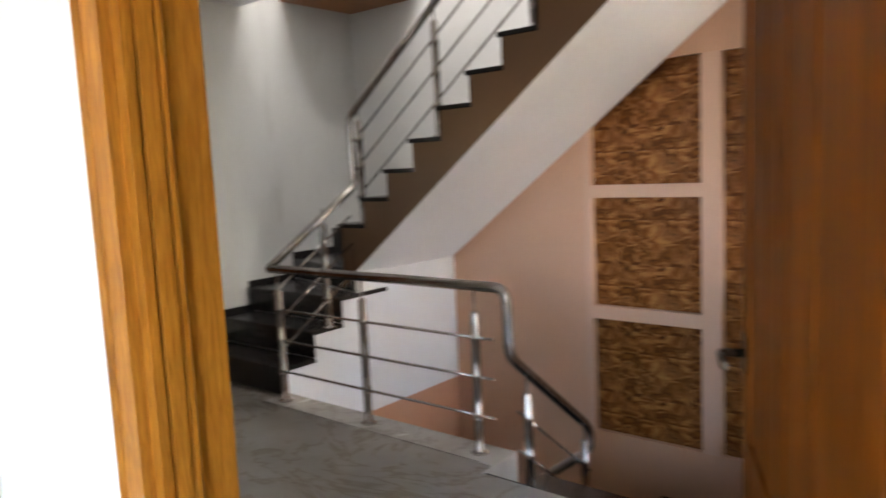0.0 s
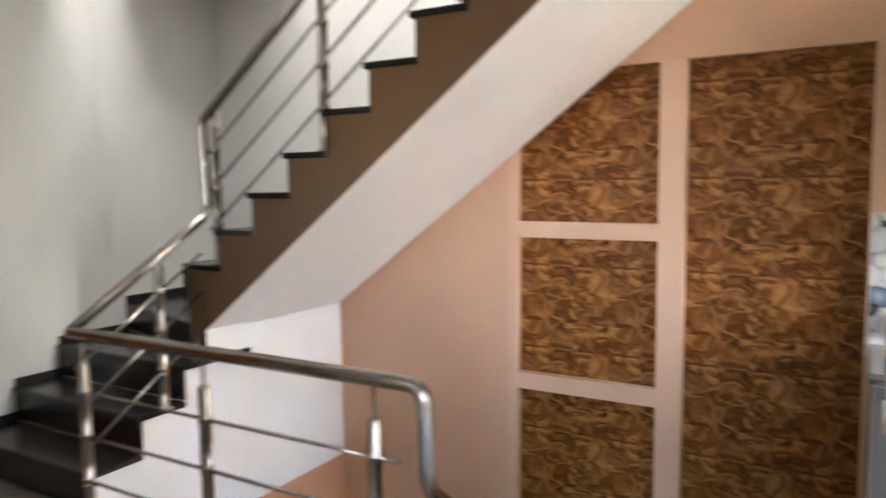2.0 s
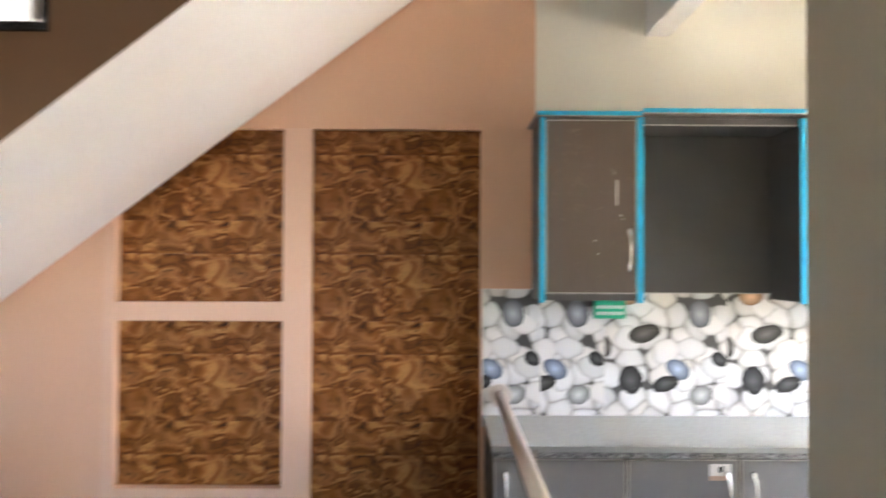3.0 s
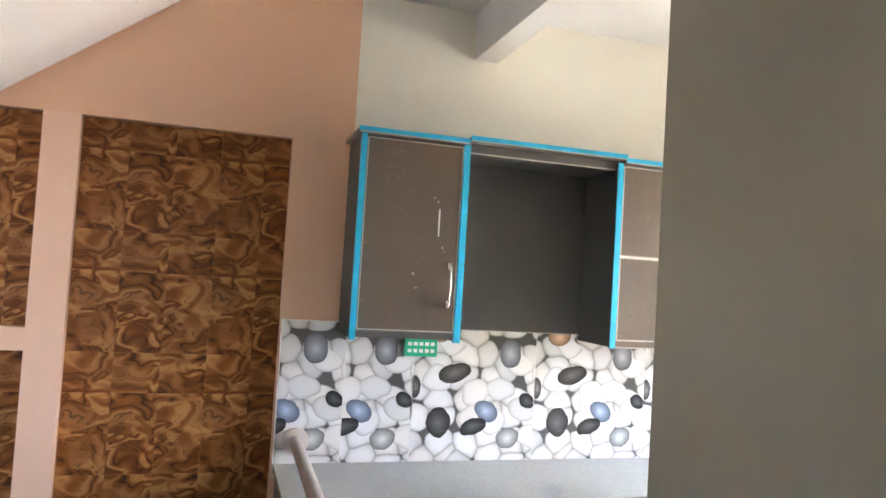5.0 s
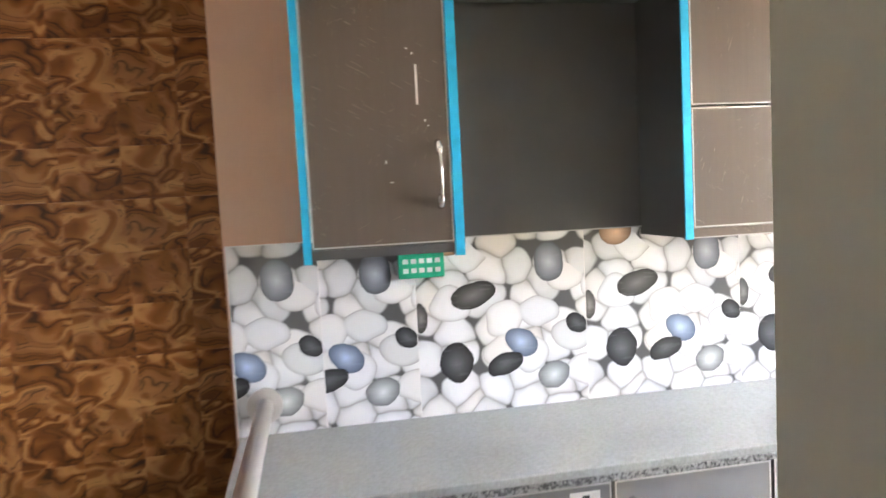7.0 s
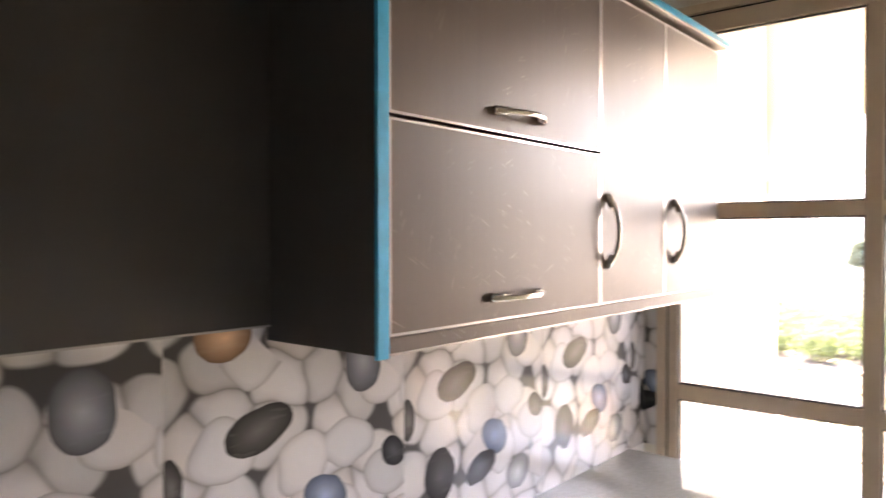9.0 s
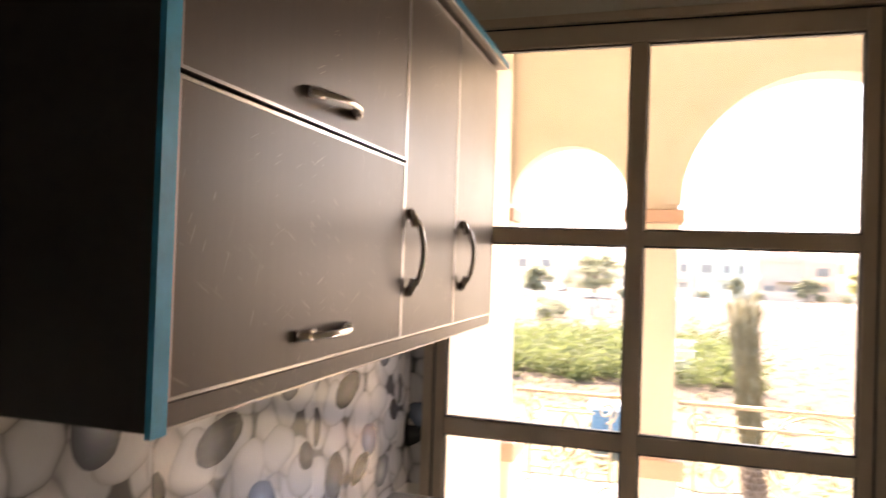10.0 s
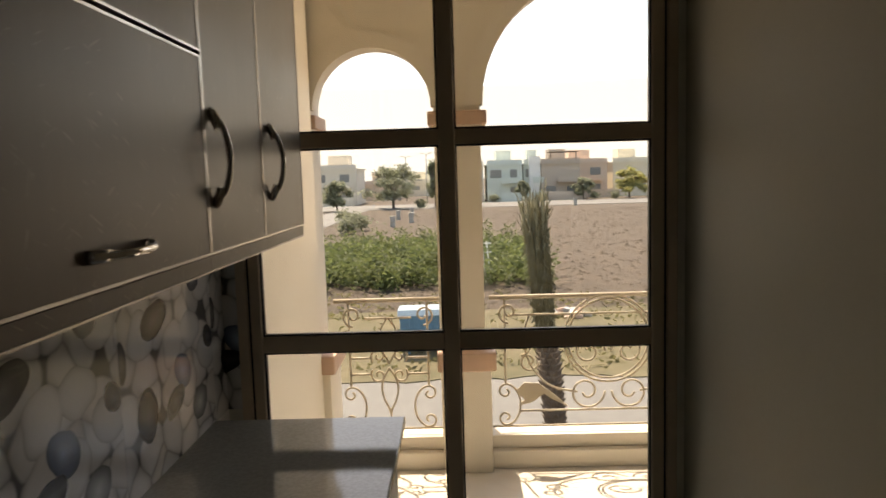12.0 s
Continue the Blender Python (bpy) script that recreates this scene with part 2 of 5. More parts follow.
def pebble_tile():
    """A glazed tile printed with white pebbles, some dark ones always in the same spots of the print."""
    n = Nodes("pebble_print_tile", 0.12)
    tc = n.add("ShaderNodeTexCoord").outputs["Object"]
    sep = n.add("ShaderNodeSeparateXYZ")
    n.link(tc, sep.inputs[0])
    vec = n.add("ShaderNodeCombineXYZ")
    n.link(sep.outputs[0], vec.inputs[0])
    n.link(sep.outputs[2], vec.inputs[1])
    wob = n.add("ShaderNodeTexNoise", Scale=8.0, Detail=1.0)
    n.link(vec.outputs[0], wob.inputs["Vector"])
    mad = n.add("ShaderNodeVectorMath")
    mad.operation = 'MULTIPLY_ADD'
    n.link(wob.outputs["Color"], mad.inputs[0])
    mad.inputs[1].default_value = (0.06, 0.06, 0)
    n.link(vec.outputs[0], mad.inputs[2])
    col = None
    # two layers of white stones: a packed bed, and scattered larger ones lying on it
    for k, (ox, oy, sc) in enumerate(((0.0, 0.0, 8.8), (0.37, 0.71, 6.3))):
        mp = n.add("ShaderNodeMapping")
        mp.inputs["Location"].default_value = (ox, oy, 0)
        mp.inputs["Scale"].default_value = (1.0, 1.15, 1)
        mp.inputs["Rotation"].default_value = (0, 0, 0.3 * k)
        n.link(mad.outputs[0], mp.inputs[0])
        near, second = (n.add("ShaderNodeTexVoronoi", Scale=sc, Randomness=0.8) for _ in range(2))
        second.feature = 'F2'
        for v in (near, second):
            v.voronoi_dimensions = '2D'
            n.link(mp.outputs[0], v.inputs["Vector"])
        cell = n.add("ShaderNodeSeparateColor")
        n.link(near.outputs["Color"], cell.inputs[0])
        stone = n.ramp(cell.outputs[0], [(0.1, (0.64, 0.64, 0.63)), (0.5, (0.80, 0.80, 0.80)), (0.92, (0.74, 0.71, 0.67))])
        if k == 0:
            r = n.math('DIVIDE', near.outputs["Distance"], second.outputs["Distance"])
            shade = n.ramp(r, [(0.0, (1, 1, 1)), (0.45, (0.96, 0.96, 0.96)), (0.74, (0.81, 0.81, 0.81)), (0.91, (0.62, 0.61, 0.60)), (1.0, (0.40, 0.39, 0.38))])
            gap = n.ramp(near.outputs["Distance"], [(0.60, (0, 0, 0)), (0.68, (1, 1, 1))])
            col = n.mix(gap, n.mix(1.0, stone, shade, 'MULTIPLY'), (0.10, 0.098, 0.095))
        else:
            r = n.math('DIVIDE', near.outputs["Distance"], 0.43)
            shade = n.ramp(r, [(0.0, (1, 1, 1)), (0.70, (0.97, 0.97, 0.97)), (0.88, (0.84, 0.84, 0.84)), (0.97, (0.66, 0.65, 0.64)), (1.0, (0.45, 0.44, 0.43))])
            keep = n.math('MULTIPLY', n.math('LESS_THAN', r, 1.0), n.math('GREATER_THAN', cell.outputs[1], 0.4))
            col = n.mix(keep, col, n.mix(1.0, stone, shade, 'MULTIPLY'))
    bent = n.add("ShaderNodeTexNoise", Scale=13.0, Detail=2.0)
    n.link(vec.outputs[0], bent.inputs["Vector"])
    bs = n.add("ShaderNodeSeparateColor")
    n.link(bent.outputs["Color"], bs.inputs[0])
    px = n.math('ADD', sep.outputs[0], n.math('MULTIPLY', n.math('SUBTRACT', bs.outputs[0], 0.5), 0.022))
    pz = n.math('ADD', sep.outputs[2], n.math('MULTIPLY', n.math('SUBTRACT', bs.outputs[1], 0.5), 0.022))
    # the coloured pebbles of the print: x, z, half width, half height, turn, colour
    for x, z, a, b, turn, c in (
        (0.455, 0.488, 0.052, 0.066, 0.1, (0.20, 0.21, 0.23)), (0.19, 0.395, 0.078, 0.043, 0.25, (0.075, 0.072, 0.068)),
        (0.125, 0.175, 0.056, 0.068, 0.15, (0.055, 0.055, 0.056)), (0.35, 0.225, 0.060, 0.043, -0.6, (0.20, 0.245, 0.33)),
        (0.29, 0.155, 0.064, 0.036, 0.4, (0.05, 0.05, 0.05)), (0.545, 0.272, 0.040, 0.034, -0.5, (0.05, 0.05, 0.052)),
        (0.46, 0.105, 0.056, 0.046, 0.35, (0.30, 0.31, 0.30)), (0.115, 0.575, 0.06, 0.045, 0.1, (0.48, 0.30, 0.19)),
        (0.012, 0.33, 0.022, 0.05, 0.0, (0.10, 0.095, 0.09)),
    ):
        dx, dz = n.math('SUBTRACT', px, x), n.math('SUBTRACT', pz, z)
        cs, sn = math.cos(turn), math.sin(turn)
        u = n.math('ADD', n.math('MULTIPLY', dx, cs / a), n.math('MULTIPLY', dz, sn / a))
        w = n.math('SUBTRACT', n.math('MULTIPLY', dz, cs / b), n.math('MULTIPLY', dx, sn / b))
        r = n.math('SQRT', n.math('ADD', n.math('MULTIPLY', u, u), n.math('MULTIPLY', w, w)))
        body = n.ramp(r, [(0.0, scaled(c, 2.3)), (0.5, scaled(c, 1.3)), (0.9, scaled(c, 0.7)), (1.0, scaled(c, 0.5))])
        streak = n.noise(n.coord((6, 6, 40), (0, 0.3, 0)), 1.5, 3)
        body = n.mix(n.math('MULTIPLY', n.math('GREATER_THAN', streak, 0.6), 0.12 if c[0] < 0.12 else 0.03), body, scaled(c, 4.0))
        col = n.mix(n.math('LESS_THAN', r, 1.0), col, body)
    n.color(col)
    n.p.inputs["Specular IOR Level"].default_value = 0.38
    return n.m


M_PEBBLE = pebble_tile()


def glass():
    m = bpy.data.materials.new("window_glass")
    m.use_nodes = True
    t = m.node_tree
    t.nodes.remove(t.nodes["Principled BSDF"])
    tr, gl, mx = t.nodes.new("ShaderNodeBsdfTransparent"), t.nodes.new("ShaderNodeBsdfGlossy"), t.nodes.new("ShaderNodeMixShader")
    fr = t.nodes.new("ShaderNodeFresnel")
    fr.inputs[0].default_value = 1.45
    gl.inputs["Roughness"].default_value = 0.02
    tr.inputs[0].default_value = (0.93, 0.94, 0.92, 1)
    t.links.new(fr.outputs[0], mx.inputs[0])
    t.links.new(tr.outputs[0], mx.inputs[1])
    t.links.new(gl.outputs[0], mx.inputs[2])
    t.links.new(mx.outputs[0], t.nodes["Material Output"].inputs[0])
    return m


M_GLASS = glass()

# ---- mesh helpers ----


def mesh_object(name, bm, material, parent=None, label=""):
    bmesh.ops.recalc_face_normals(bm, faces=bm.faces)
    me = bpy.data.meshes.new(name)
    bm.to_mesh(me)
    bm.free()
    for m in material if isinstance(material, (list, tuple)) else [material]:
        me.materials.append(m)
    ob = new(name, me)
    if parent:
        ob.parent = parent
    if label:
        ob["label"] = label
    return ob


def part(name, bm, material, parent, label=""):
    return mesh_object(name, bm, material, parent, label)


def thing(name, label, category, group="", at=(0, 0, 0)):
    e = new(name)
    e.location = at
    e.empty_display_size = 0.1
    return tagged(e, label, category, group)


def structure(name, bm, material, label="", category=""):
    return tagged(mesh_object(name, bm, material), label, category, kind="structure")


def box(x0, y0, z0, x1, y1, z1, bevel=0.0, bm=None, mi=0):
    b = bm or bmesh.new()
    vs = [b.verts.new((x, y, z)) for x in (min(x0, x1), max(x0, x1)) for y in (min(y0, y1), max(y0, y1)) for z in (min(z0, z1), max(z0, z1))]
    fs = [b.faces.new([vs[i] for i in f]) for f in ((0, 1, 3, 2), (4, 6, 7, 5), (0, 4, 5, 1), (2, 3, 7, 6), (0, 2, 6, 4), (1, 5, 7, 3))]
    for f in fs:
        f.material_index = mi
    if bevel:
        es = list({e for f in fs for e in f.edges})
        bmesh.ops.bevel(b, geom=es, offset=bevel, segments=2, affect='EDGES', profile=0.5)
    return b


def prism(outline, axis, a, b, bm=None, bevel=0.0):
    """Outline of two coordinates, drawn out along the axis from a to b."""
    m = bm or bmesh.new()

    def put(p, d):
        return {"x": (d, p[0], p[1]), "y": (p[0], d, p[1]), "z": (p[0], p[1], d)}[axis]
    lo = [m.verts.new(put(p, a)) for p in outline]
    hi = [m.verts.new(put(p, b)) for p in outline]
    n = len(outline)
    m.faces.new(lo)
    m.faces.new(hi[::-1])
    for i in range(n):
        m.faces.new((lo[i], lo[(i + 1) % n], hi[(i + 1) % n], hi[i]))
    if bevel:
        bmesh.ops.bevel(m, geom=m.edges[:], offset=bevel, segments=2, affect='EDGES', profile=0.5)
    return m


def tube(points, r, bm=None, sides=12, bend=0.0, closed_ends=True, flat=1.0):
    """A round bar along the points, its corners rounded by the radius bend."""
    b = bm or bmesh.new()
    pts = [Vector(p) for p in points]
    if bend:
        out = [pts[0]]
        for i in range(1, len(pts) - 1):
            p, q, s = pts[i - 1], pts[i], pts[i + 1]
            d = min(bend, (p - q).length * 0.49, (s - q).length * 0.49)
            a, c = q + (p - q).normalized() * d, q + (s - q).normalized() * d
            for k in range(7):
                u = k / 6
                out.append(a * (1 - u) ** 2 + q * 2 * u * (1 - u) + c * u * u)
        out.append(pts[-1])
        pts = out
    rings, up = [], None
    for i, p in enumerate(pts):
        d = ((pts[min(i + 1, len(pts) - 1)] - pts[max(i - 1, 0)])).normalized()
        if up is None:
            up = Vector((0, 0, 1)) if abs(d.z) < 0.9 else Vector((1, 0, 0))
        side = d.cross(up).normalized()
        up = side.cross(d).normalized()
        rings.append([b.verts.new(p + side * math.cos(2 * math.pi * k / sides) * r + up * math.sin(2 * math.pi * k / sides) * r * flat) for k in range(sides)])
    for u, v in zip(rings, rings[1:]):
        for k in range(sides):
            f = b.faces.new((u[k], u[(k + 1) % sides], v[(k + 1) % sides], v[k]))
            f.smooth = True
    if closed_ends:
        b.faces.new(rings[0][::-1])
        b.faces.new(rings[-1])
    return b


def turned(profile, bm=None, at=(0, 0, 0), sides=14):
    """A body of revolution about the vertical from (radius, height) pairs."""
    b = bm or bmesh.new()
    rings = [[b.verts.new((at[0] + r * math.cos(2 * math.pi * k / sides), at[1] + r * math.sin(2 * math.pi * k / sides), at[2] + z)) for k in range(sides)] for r, z in profile]
    for u, v in zip(rings, rings[1:]):
        for k in range(sides):
            b.faces.new((u[k], u[(k + 1) % sides], v[(k + 1) % sides], v[k])).smooth = True
    b.faces.new(rings[0][::-1])
    b.faces.new(rings[-1])
    return b


# ---- setting: floors ----
HALL_W, HALL_S, STAIR_Y, WELL_S = -1.07, -4.02, -1.15, -1.82
CEIL, PART_X, KIT_S, WIN_X = 2.77, 3.80, -1.46, 6.08
LOW = -2.9

bm = box(HALL_W, HALL_S, -0.15, 1.80, WELL_S, 0)
box(1.80, HALL_S, -0.15, 3.12, -2.10, 0, bm=bm)
box(3.12, HALL_S, -0.15, PART_X, 0, 0, bm=bm)
box(PART_X, KIT_S, -0.15, WIN_X + 0.14, 0, 0, bm=bm)
box(1.2, -7.0, -0.15, 5.0, HALL_S, 0, bm=bm)
structure("floor", bm, M_FLOOR, "polished grey marble floor with faint brown veins", "floor")
bm = box(-0.02, WELL_S - 0.002, 0.0, 1.80, WELL_S - 0.19, 0.006)
box(-0.02, WELL_S - 0.001, -0.16, 1.803, WELL_S + 0.008, 0.006, bm=bm)
box(1.797, WELL_S - 0.3, -0.16, 1.806, WELL_S, 0.006, bm=bm)
structure("trim_stairwell_edge", bm, M_STRIP, "pale marble edging strip along the stairwell", "edging")
structure("floor_lower", box(-1.3, -4.2, LOW - 0.1, 3.3, 0.2, LOW), M_FLOOR, "lower storey floor below the stairs", "floor")

# ---- setting: walls ----


def wall(name, bm, m, label):
    return structure(name, bm, m, label, "wall")


# the wall behind the stairs, with its recessed panels
NX0, NX1, NX2, NX3 = 1.30, 2.10, 2.23, 3.04
NTOP, NBOT = 2.10, -0.57
SH = ((1.268, 1.178), (0.388, 0.291))
TH, ND = 0.22, 0.055
bm = box(-1.3, 0, LOW, NX0, TH, 5.2)
box(NX0, 0, LOW, 3.30, TH, NBOT, bm=bm)
box(NX0, 0, NTOP, 3.30, TH, 5.2, bm=bm)
box(NX1, 0, NBOT, NX2, TH, NTOP, bm=bm)
box(NX3, 0, NBOT, 3.30, TH, NTOP, bm=bm)
box(NX0, ND, NBOT, NX1, TH, NTOP, bm=bm)
box(NX2, ND, NBOT, NX3, TH, NTOP, bm=bm)
wall("wall_north", bm, M_PINK, "peach painted wall with recessed panels under the stairs")


def soffit(x):
    return 0.70 + 0.745 * x


S_G, S_R, S_X, S_Z, S_N = 0.245, 0.19, -0.145, 1.075, 11
wall("wall_north_upper", prism([(HALL_W, 0.60), (-0.1, 0.75), (2.75, soffit(2.75) + 0.1), (3.3, 2.97), (3.3, 5.2), (HALL_W, 5.2)], "y", -0.006, 0.0), M_WHITE, "white plaster above the stair flight")
bm = box(3.30, 0, -0.15, WIN_X + 0.2, TH, 5.2)
wall("wall_kitchen_north", bm, M_CREAM, "cream painted kitchen wall")

# west wall with two doorways
D1A, D1B, D2A, D2B, DH = -2.95, -1.91, -3.97, -3.27, 2.14
bm = box(HALL_W - 0.2, D1B, LOW, HALL_W, 0.2, 5.2)
box(HALL_W - 0.2, D2B, LOW, HALL_W, D1A, CEIL, bm=bm)
box(HALL_W - 0.2, HALL_S - 0.2, LOW, HALL_W, D2A, CEIL, bm=bm)
box(HALL_W - 0.2, D1A, DH, HALL_W, D1B, CEIL, bm=bm)
box(HALL_W - 0.2, D2A, DH, HALL_W, D2B, CEIL, bm=bm)
box(HALL_W - 0.2, D2A, LOW, HALL_W, D1B, 0, bm=bm)
wall("wall_west", bm, M_WHITE_WEST, "white painted hall wall with wooden doors")
bm = box(HALL_W - 0.28, D2A - 0.1, 0, HALL_W - 0.26, D1B + 0.1, DH + 0.1)
wall("wall_west_backing", bm, M_WHITE, "plain wall closing the rooms behind the doors")

# south wall with the doorway that the walk starts from
EX0, EX1, EH, ET = 2.69, 3.76, 2.14, 0.13
bm = box(HALL_W - 0.2, HALL_S - ET, LOW, 0.75, HALL_S, CEIL)
box(1.15, HALL_S - ET, LOW, EX0, HALL_S, CEIL, bm=bm)
# below and above the unseen opening added for the hall fill lamp
box(0.75, HALL_S - ET, LOW, 1.15, HALL_S, 1.6, bm=bm)
box(0.75, HALL_S - ET, 2.0, 1.15, HALL_S, CEIL, bm=bm)
box(EX1, HALL_S - ET, LOW, PART_X + 0.2, HALL_S, CEIL, bm=bm)
box(EX0, HALL_S - ET, EH, EX1, HALL_S, CEIL, bm=bm)
wall("wall_south", bm, M_WHITE, "white wall round the room doorway")
bm = box(4.9, -7.0, 0, 5.0, HALL_S - ET, CEIL)
box(1.9, -7.0, 0, 2.0, HALL_S - ET, CEIL, bm=bm)
# unseen back wall, its opening placed to suit the room lamp
box(1.9, -7.1, 0, 3.8, -7.0, CEIL, bm=bm)
box(4.8, -7.1, 0, 5.0, -7.0, CEIL, bm=bm)
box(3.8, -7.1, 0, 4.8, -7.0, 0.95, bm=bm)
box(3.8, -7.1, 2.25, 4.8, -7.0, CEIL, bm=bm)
wall("wall_room", bm, M_CREAM, "plain cream walls of the room behind the doorway")

# block between hall and kitchen
bm = box(PART_X, HALL_S, 0, PART_X + 0.12, KIT_S - 0.10, CEIL)
box(PART_X + 0.121, KIT_S - 0.12, 0, WIN_X + 0.2, KIT_S, CEIL, bm=bm)
wall("wall_partition", bm, M_GREY, "grey painted partition at the kitchen entrance")
bm = box(PART_X + 0.03, KIT_S - 0.099, 2.555, PART_X + 0.14, 0, CEIL)
structure("beam", bm, M_CEIL, "white ceiling beam over the kitchen entrance", "beam")

# east wall round the window
WY0, WY1, WH = -0.055, -1.435, 2.29
bm = box(WIN_X, WY0, 0, WIN_X + 0.2, 0, CEIL)
box(WIN_X, WY1, WH, WIN_X + 0.2, WY0, CEIL, bm=bm)
box(WIN_X, KIT_S - 0.12, 0, WIN_X + 0.2, WY1, CEIL, bm=bm)
wall("wall_east", bm, M_CREAM, "narrow wall strips round the tall kitchen window")

# ceilings
bm = box(-1.3, -7.1, CEIL, 6.3, -1.20, CEIL + 0.2)
box(2.80, -1.20, CEIL, 6.3, 0.0, CEIL + 0.2, bm=bm)
structure("ceiling", bm, M_CEIL, "flat white painted ceiling", "ceiling")
structure("ceiling_upper", box(-1.3, -3.4, 5.2, 3.6, 0.25, 5.3), M_CEIL, "white ceiling high above the stairwell", "ceiling")
bm = box(-1.3, -3.4, CEIL + 0.2, 3.6, -3.3, 5.2)
box(3.5, -3.3, CEIL + 0.2, 3.6, 0, 5.2, bm=bm)
box(-1.3, -3.3, CEIL + 0.2, -1.2, D1B, 5.2, bm=bm)
wall("wall_upper_storey", bm, M_WHITE, "white walls of the storey above")
structure("ceiling_corner_panel", box(HALL_W, -0.80, 2.865, -0.25, -0.004, 2.95), M_WOODPANEL, "varnished wooden ceiling panel in the stair corner", "ceiling panel")

# lower stairwell walls
bm = box(-0.20, -1.80, LOW, 0.0, 0.0, -0.345)
wall("wall_stairwell_west", bm, M_ORANGE, "terracotta painted wall below floor level")
bm = box(3.12, -4.0, LOW, 3.3, 0.0, -0.15)
box(-0.2, -4.1, LOW, 3.3, -4.0, -0.15, bm=bm)
wall("wall_stairwell_lower", bm, M_PINK, "peach walls of the lower stairwell")

# ---- staircase going up ----
stair = thing("staircase", "staircase with black granite treads and brown painted stringer", "staircase")
L_Y, L_G, L_R = -1.85, 0.268, 0.19
# lower flight and winders, white side
outline = [(L_Y, -0.345), (L_Y, L_R), (L_Y + L_G, L_R), (L_Y + L_G, 2 * L_R), (L_Y + 2 * L_G, 2 * L_R), (L_Y + 2 * L_G, 3 * L_R), (-0.84, 3 * L_R), (-0.84, 0.729), (-0.001, 0.729), (-0.001, -0.345)]
part("lower_flight", prism([(y, z - 0.03 if z > 0 else z) for y, z in outline], "x", HALL_W + 0.001, 0.0), M_WHITE_SOFFIT, stair, "white painted side of the lower steps")
part("winder_core", prism([(0.0, STAIR_Y), (0.0, -0.841), (HALL_W + 0.02, -0.841)], "z", 3 * L_R - 0.03, 0.729), M_WHITE_SOFFIT, stair, "white painted side under the winder step")
for k in range(3):
    y0 = L_Y + k * L_G
    y1 = L_Y + (k + 1) * L_G if k < 2 else STAIR_Y + 0.3
    z = (k + 1) * L_R
    part("tread", box(HALL_W + 0.002, y0 - 0.022, z - 0.03, 0.022, y1, z, 0.006), M_TREAD, stair)
    part("riser", box(HALL_W + 0.002, y0 - 0.004, z - L_R + 0.001, 0.004, y0 + 0.012, z - 0.031), M_TREAD, stair)
for z, poly in ((0.74, [(0.0, STAIR_Y - 0.01), (HALL_W + 0.003, -0.86), (HALL_W + 0.003, -0.007), (-0.06, -0.007)]), (0.91, [(0.0, STAIR_Y - 0.01), (-0.78, -0.007), (-0.06, -0.007)])):
    part("winder_tread", prism(poly, "z", z - 0.16, z), M_TREAD, stair)
# upper flight
pts = []
for k in range(S_N):
    x, z = S_X + 0.033 + k * S_G, S_Z + k * S_R - 0.03
    pts += [(x, z - S_R if k else 0.60), (x, z)]
pts += [(S_X + S_N * S_G + 0.15, S_Z + (S_N - 1) * S_R - 0.03), (2.80, CEIL), (2.76, soffit(2.76)), (0.0, soffit(0)), (S_X + 0.033, 0.60)]
pts = pts[:-1] if pts[-1] == pts[0] else pts
b = prism(pts, "y", STAIR_Y, -0.007)
for v in b.verts:
    if v.co.y < STAIR_Y + 0.01 and v.co.x > 2.75 and abs(v.co.z - soffit(2.76)) < 1e-3:
        v.co.x, v.co.z = 2.66, 0.722 + 0.765 * 2.66
    elif v.co.y < STAIR_Y + 0.01 and abs(v.co.x) < 1e-4 and abs(v.co.z - soffit(0)) < 1e-3:
        v.co.z = 0.722
part("upper_flight", b, M_WHITE_SOFFIT, stair, "white painted sloping soffit")
pts = pts[:-4] + [(2.80, CEIL), (2.66, 0.722 + 0.765 * 2.66), (0.0, 0.722), (S_X + 0.033, 0.60)]
part("stringer", prism(pts, "y", STAIR_Y - 0.004, STAIR_Y - 0.0005), M_BROWN, stair, "brown painted saw-tooth stringer")
for k in range(S_N):
    x, z = S_X + k * S_G, S_Z + k * S_R
    part("tread", box(x, STAIR_Y - 0.02, z - 0.03, x + S_G + 0.033, -0.008, z, 0.006), M_TREAD, stair)
    part("riser", box(x + 0.020, STAIR_Y + 0.002, z - S_R, x + 0.0325, -0.008, z - 0.031), M_TREAD, stair)
# dark skirting up the west wall
sk = [(L_Y - 0.004, 0.0)]
for k in range(3):
    sk += [(L_Y - 0.004 + k * L_G, (k + 1) * L_R + 0.045), (L_Y - 0.004 + (k + 1) * L_G if k < 2 else -0.86, (k + 1) * L_R + 0.045)]
sk += [(-0.86, 0.79), (-0.40, 0.79), (-0.40, 0.955), (-0.01, 0.955), (-0.01, 0.5), (-1.3, 0.0)]
part("skirting", prism(sk, "x", HALL_W + 0.001, HALL_W + 0.014), M_TREAD, stair, "black granite skirting")

# ---- staircase going down ----
down = thing("descending_staircase", "granite steps going down beside the landing rail", "staircase")
for k in range(6):
    y, z = -2.10 + 0.245 * k, -0.19 * k
    if k:
        part("tread", box(1.812, y - 0.02, z - 0.03, 3.118, y + 0.265 if k < 5 else -0.002, z, 0.006), M_TREAD, down)
    part("riser", box(1.812, y, z - 0.19, 3.118, y + 0.012, z - 0.001 if k == 0 else z - 0.031), M_TREAD, down)
for k in range(9):
    x, z = 1.80 - 0.245 * k, -0.95 - 0.19 * (k + 1)
    part("tread", box(x - 0.265, -1.08, z - 0.03, x + 0.02, -0.002, z, 0.006), M_TREAD, down)
    part("riser", box(x - 0.012, -1.08, z + 0.001, x, -0.002, z + 0.159), M_TREAD, down)

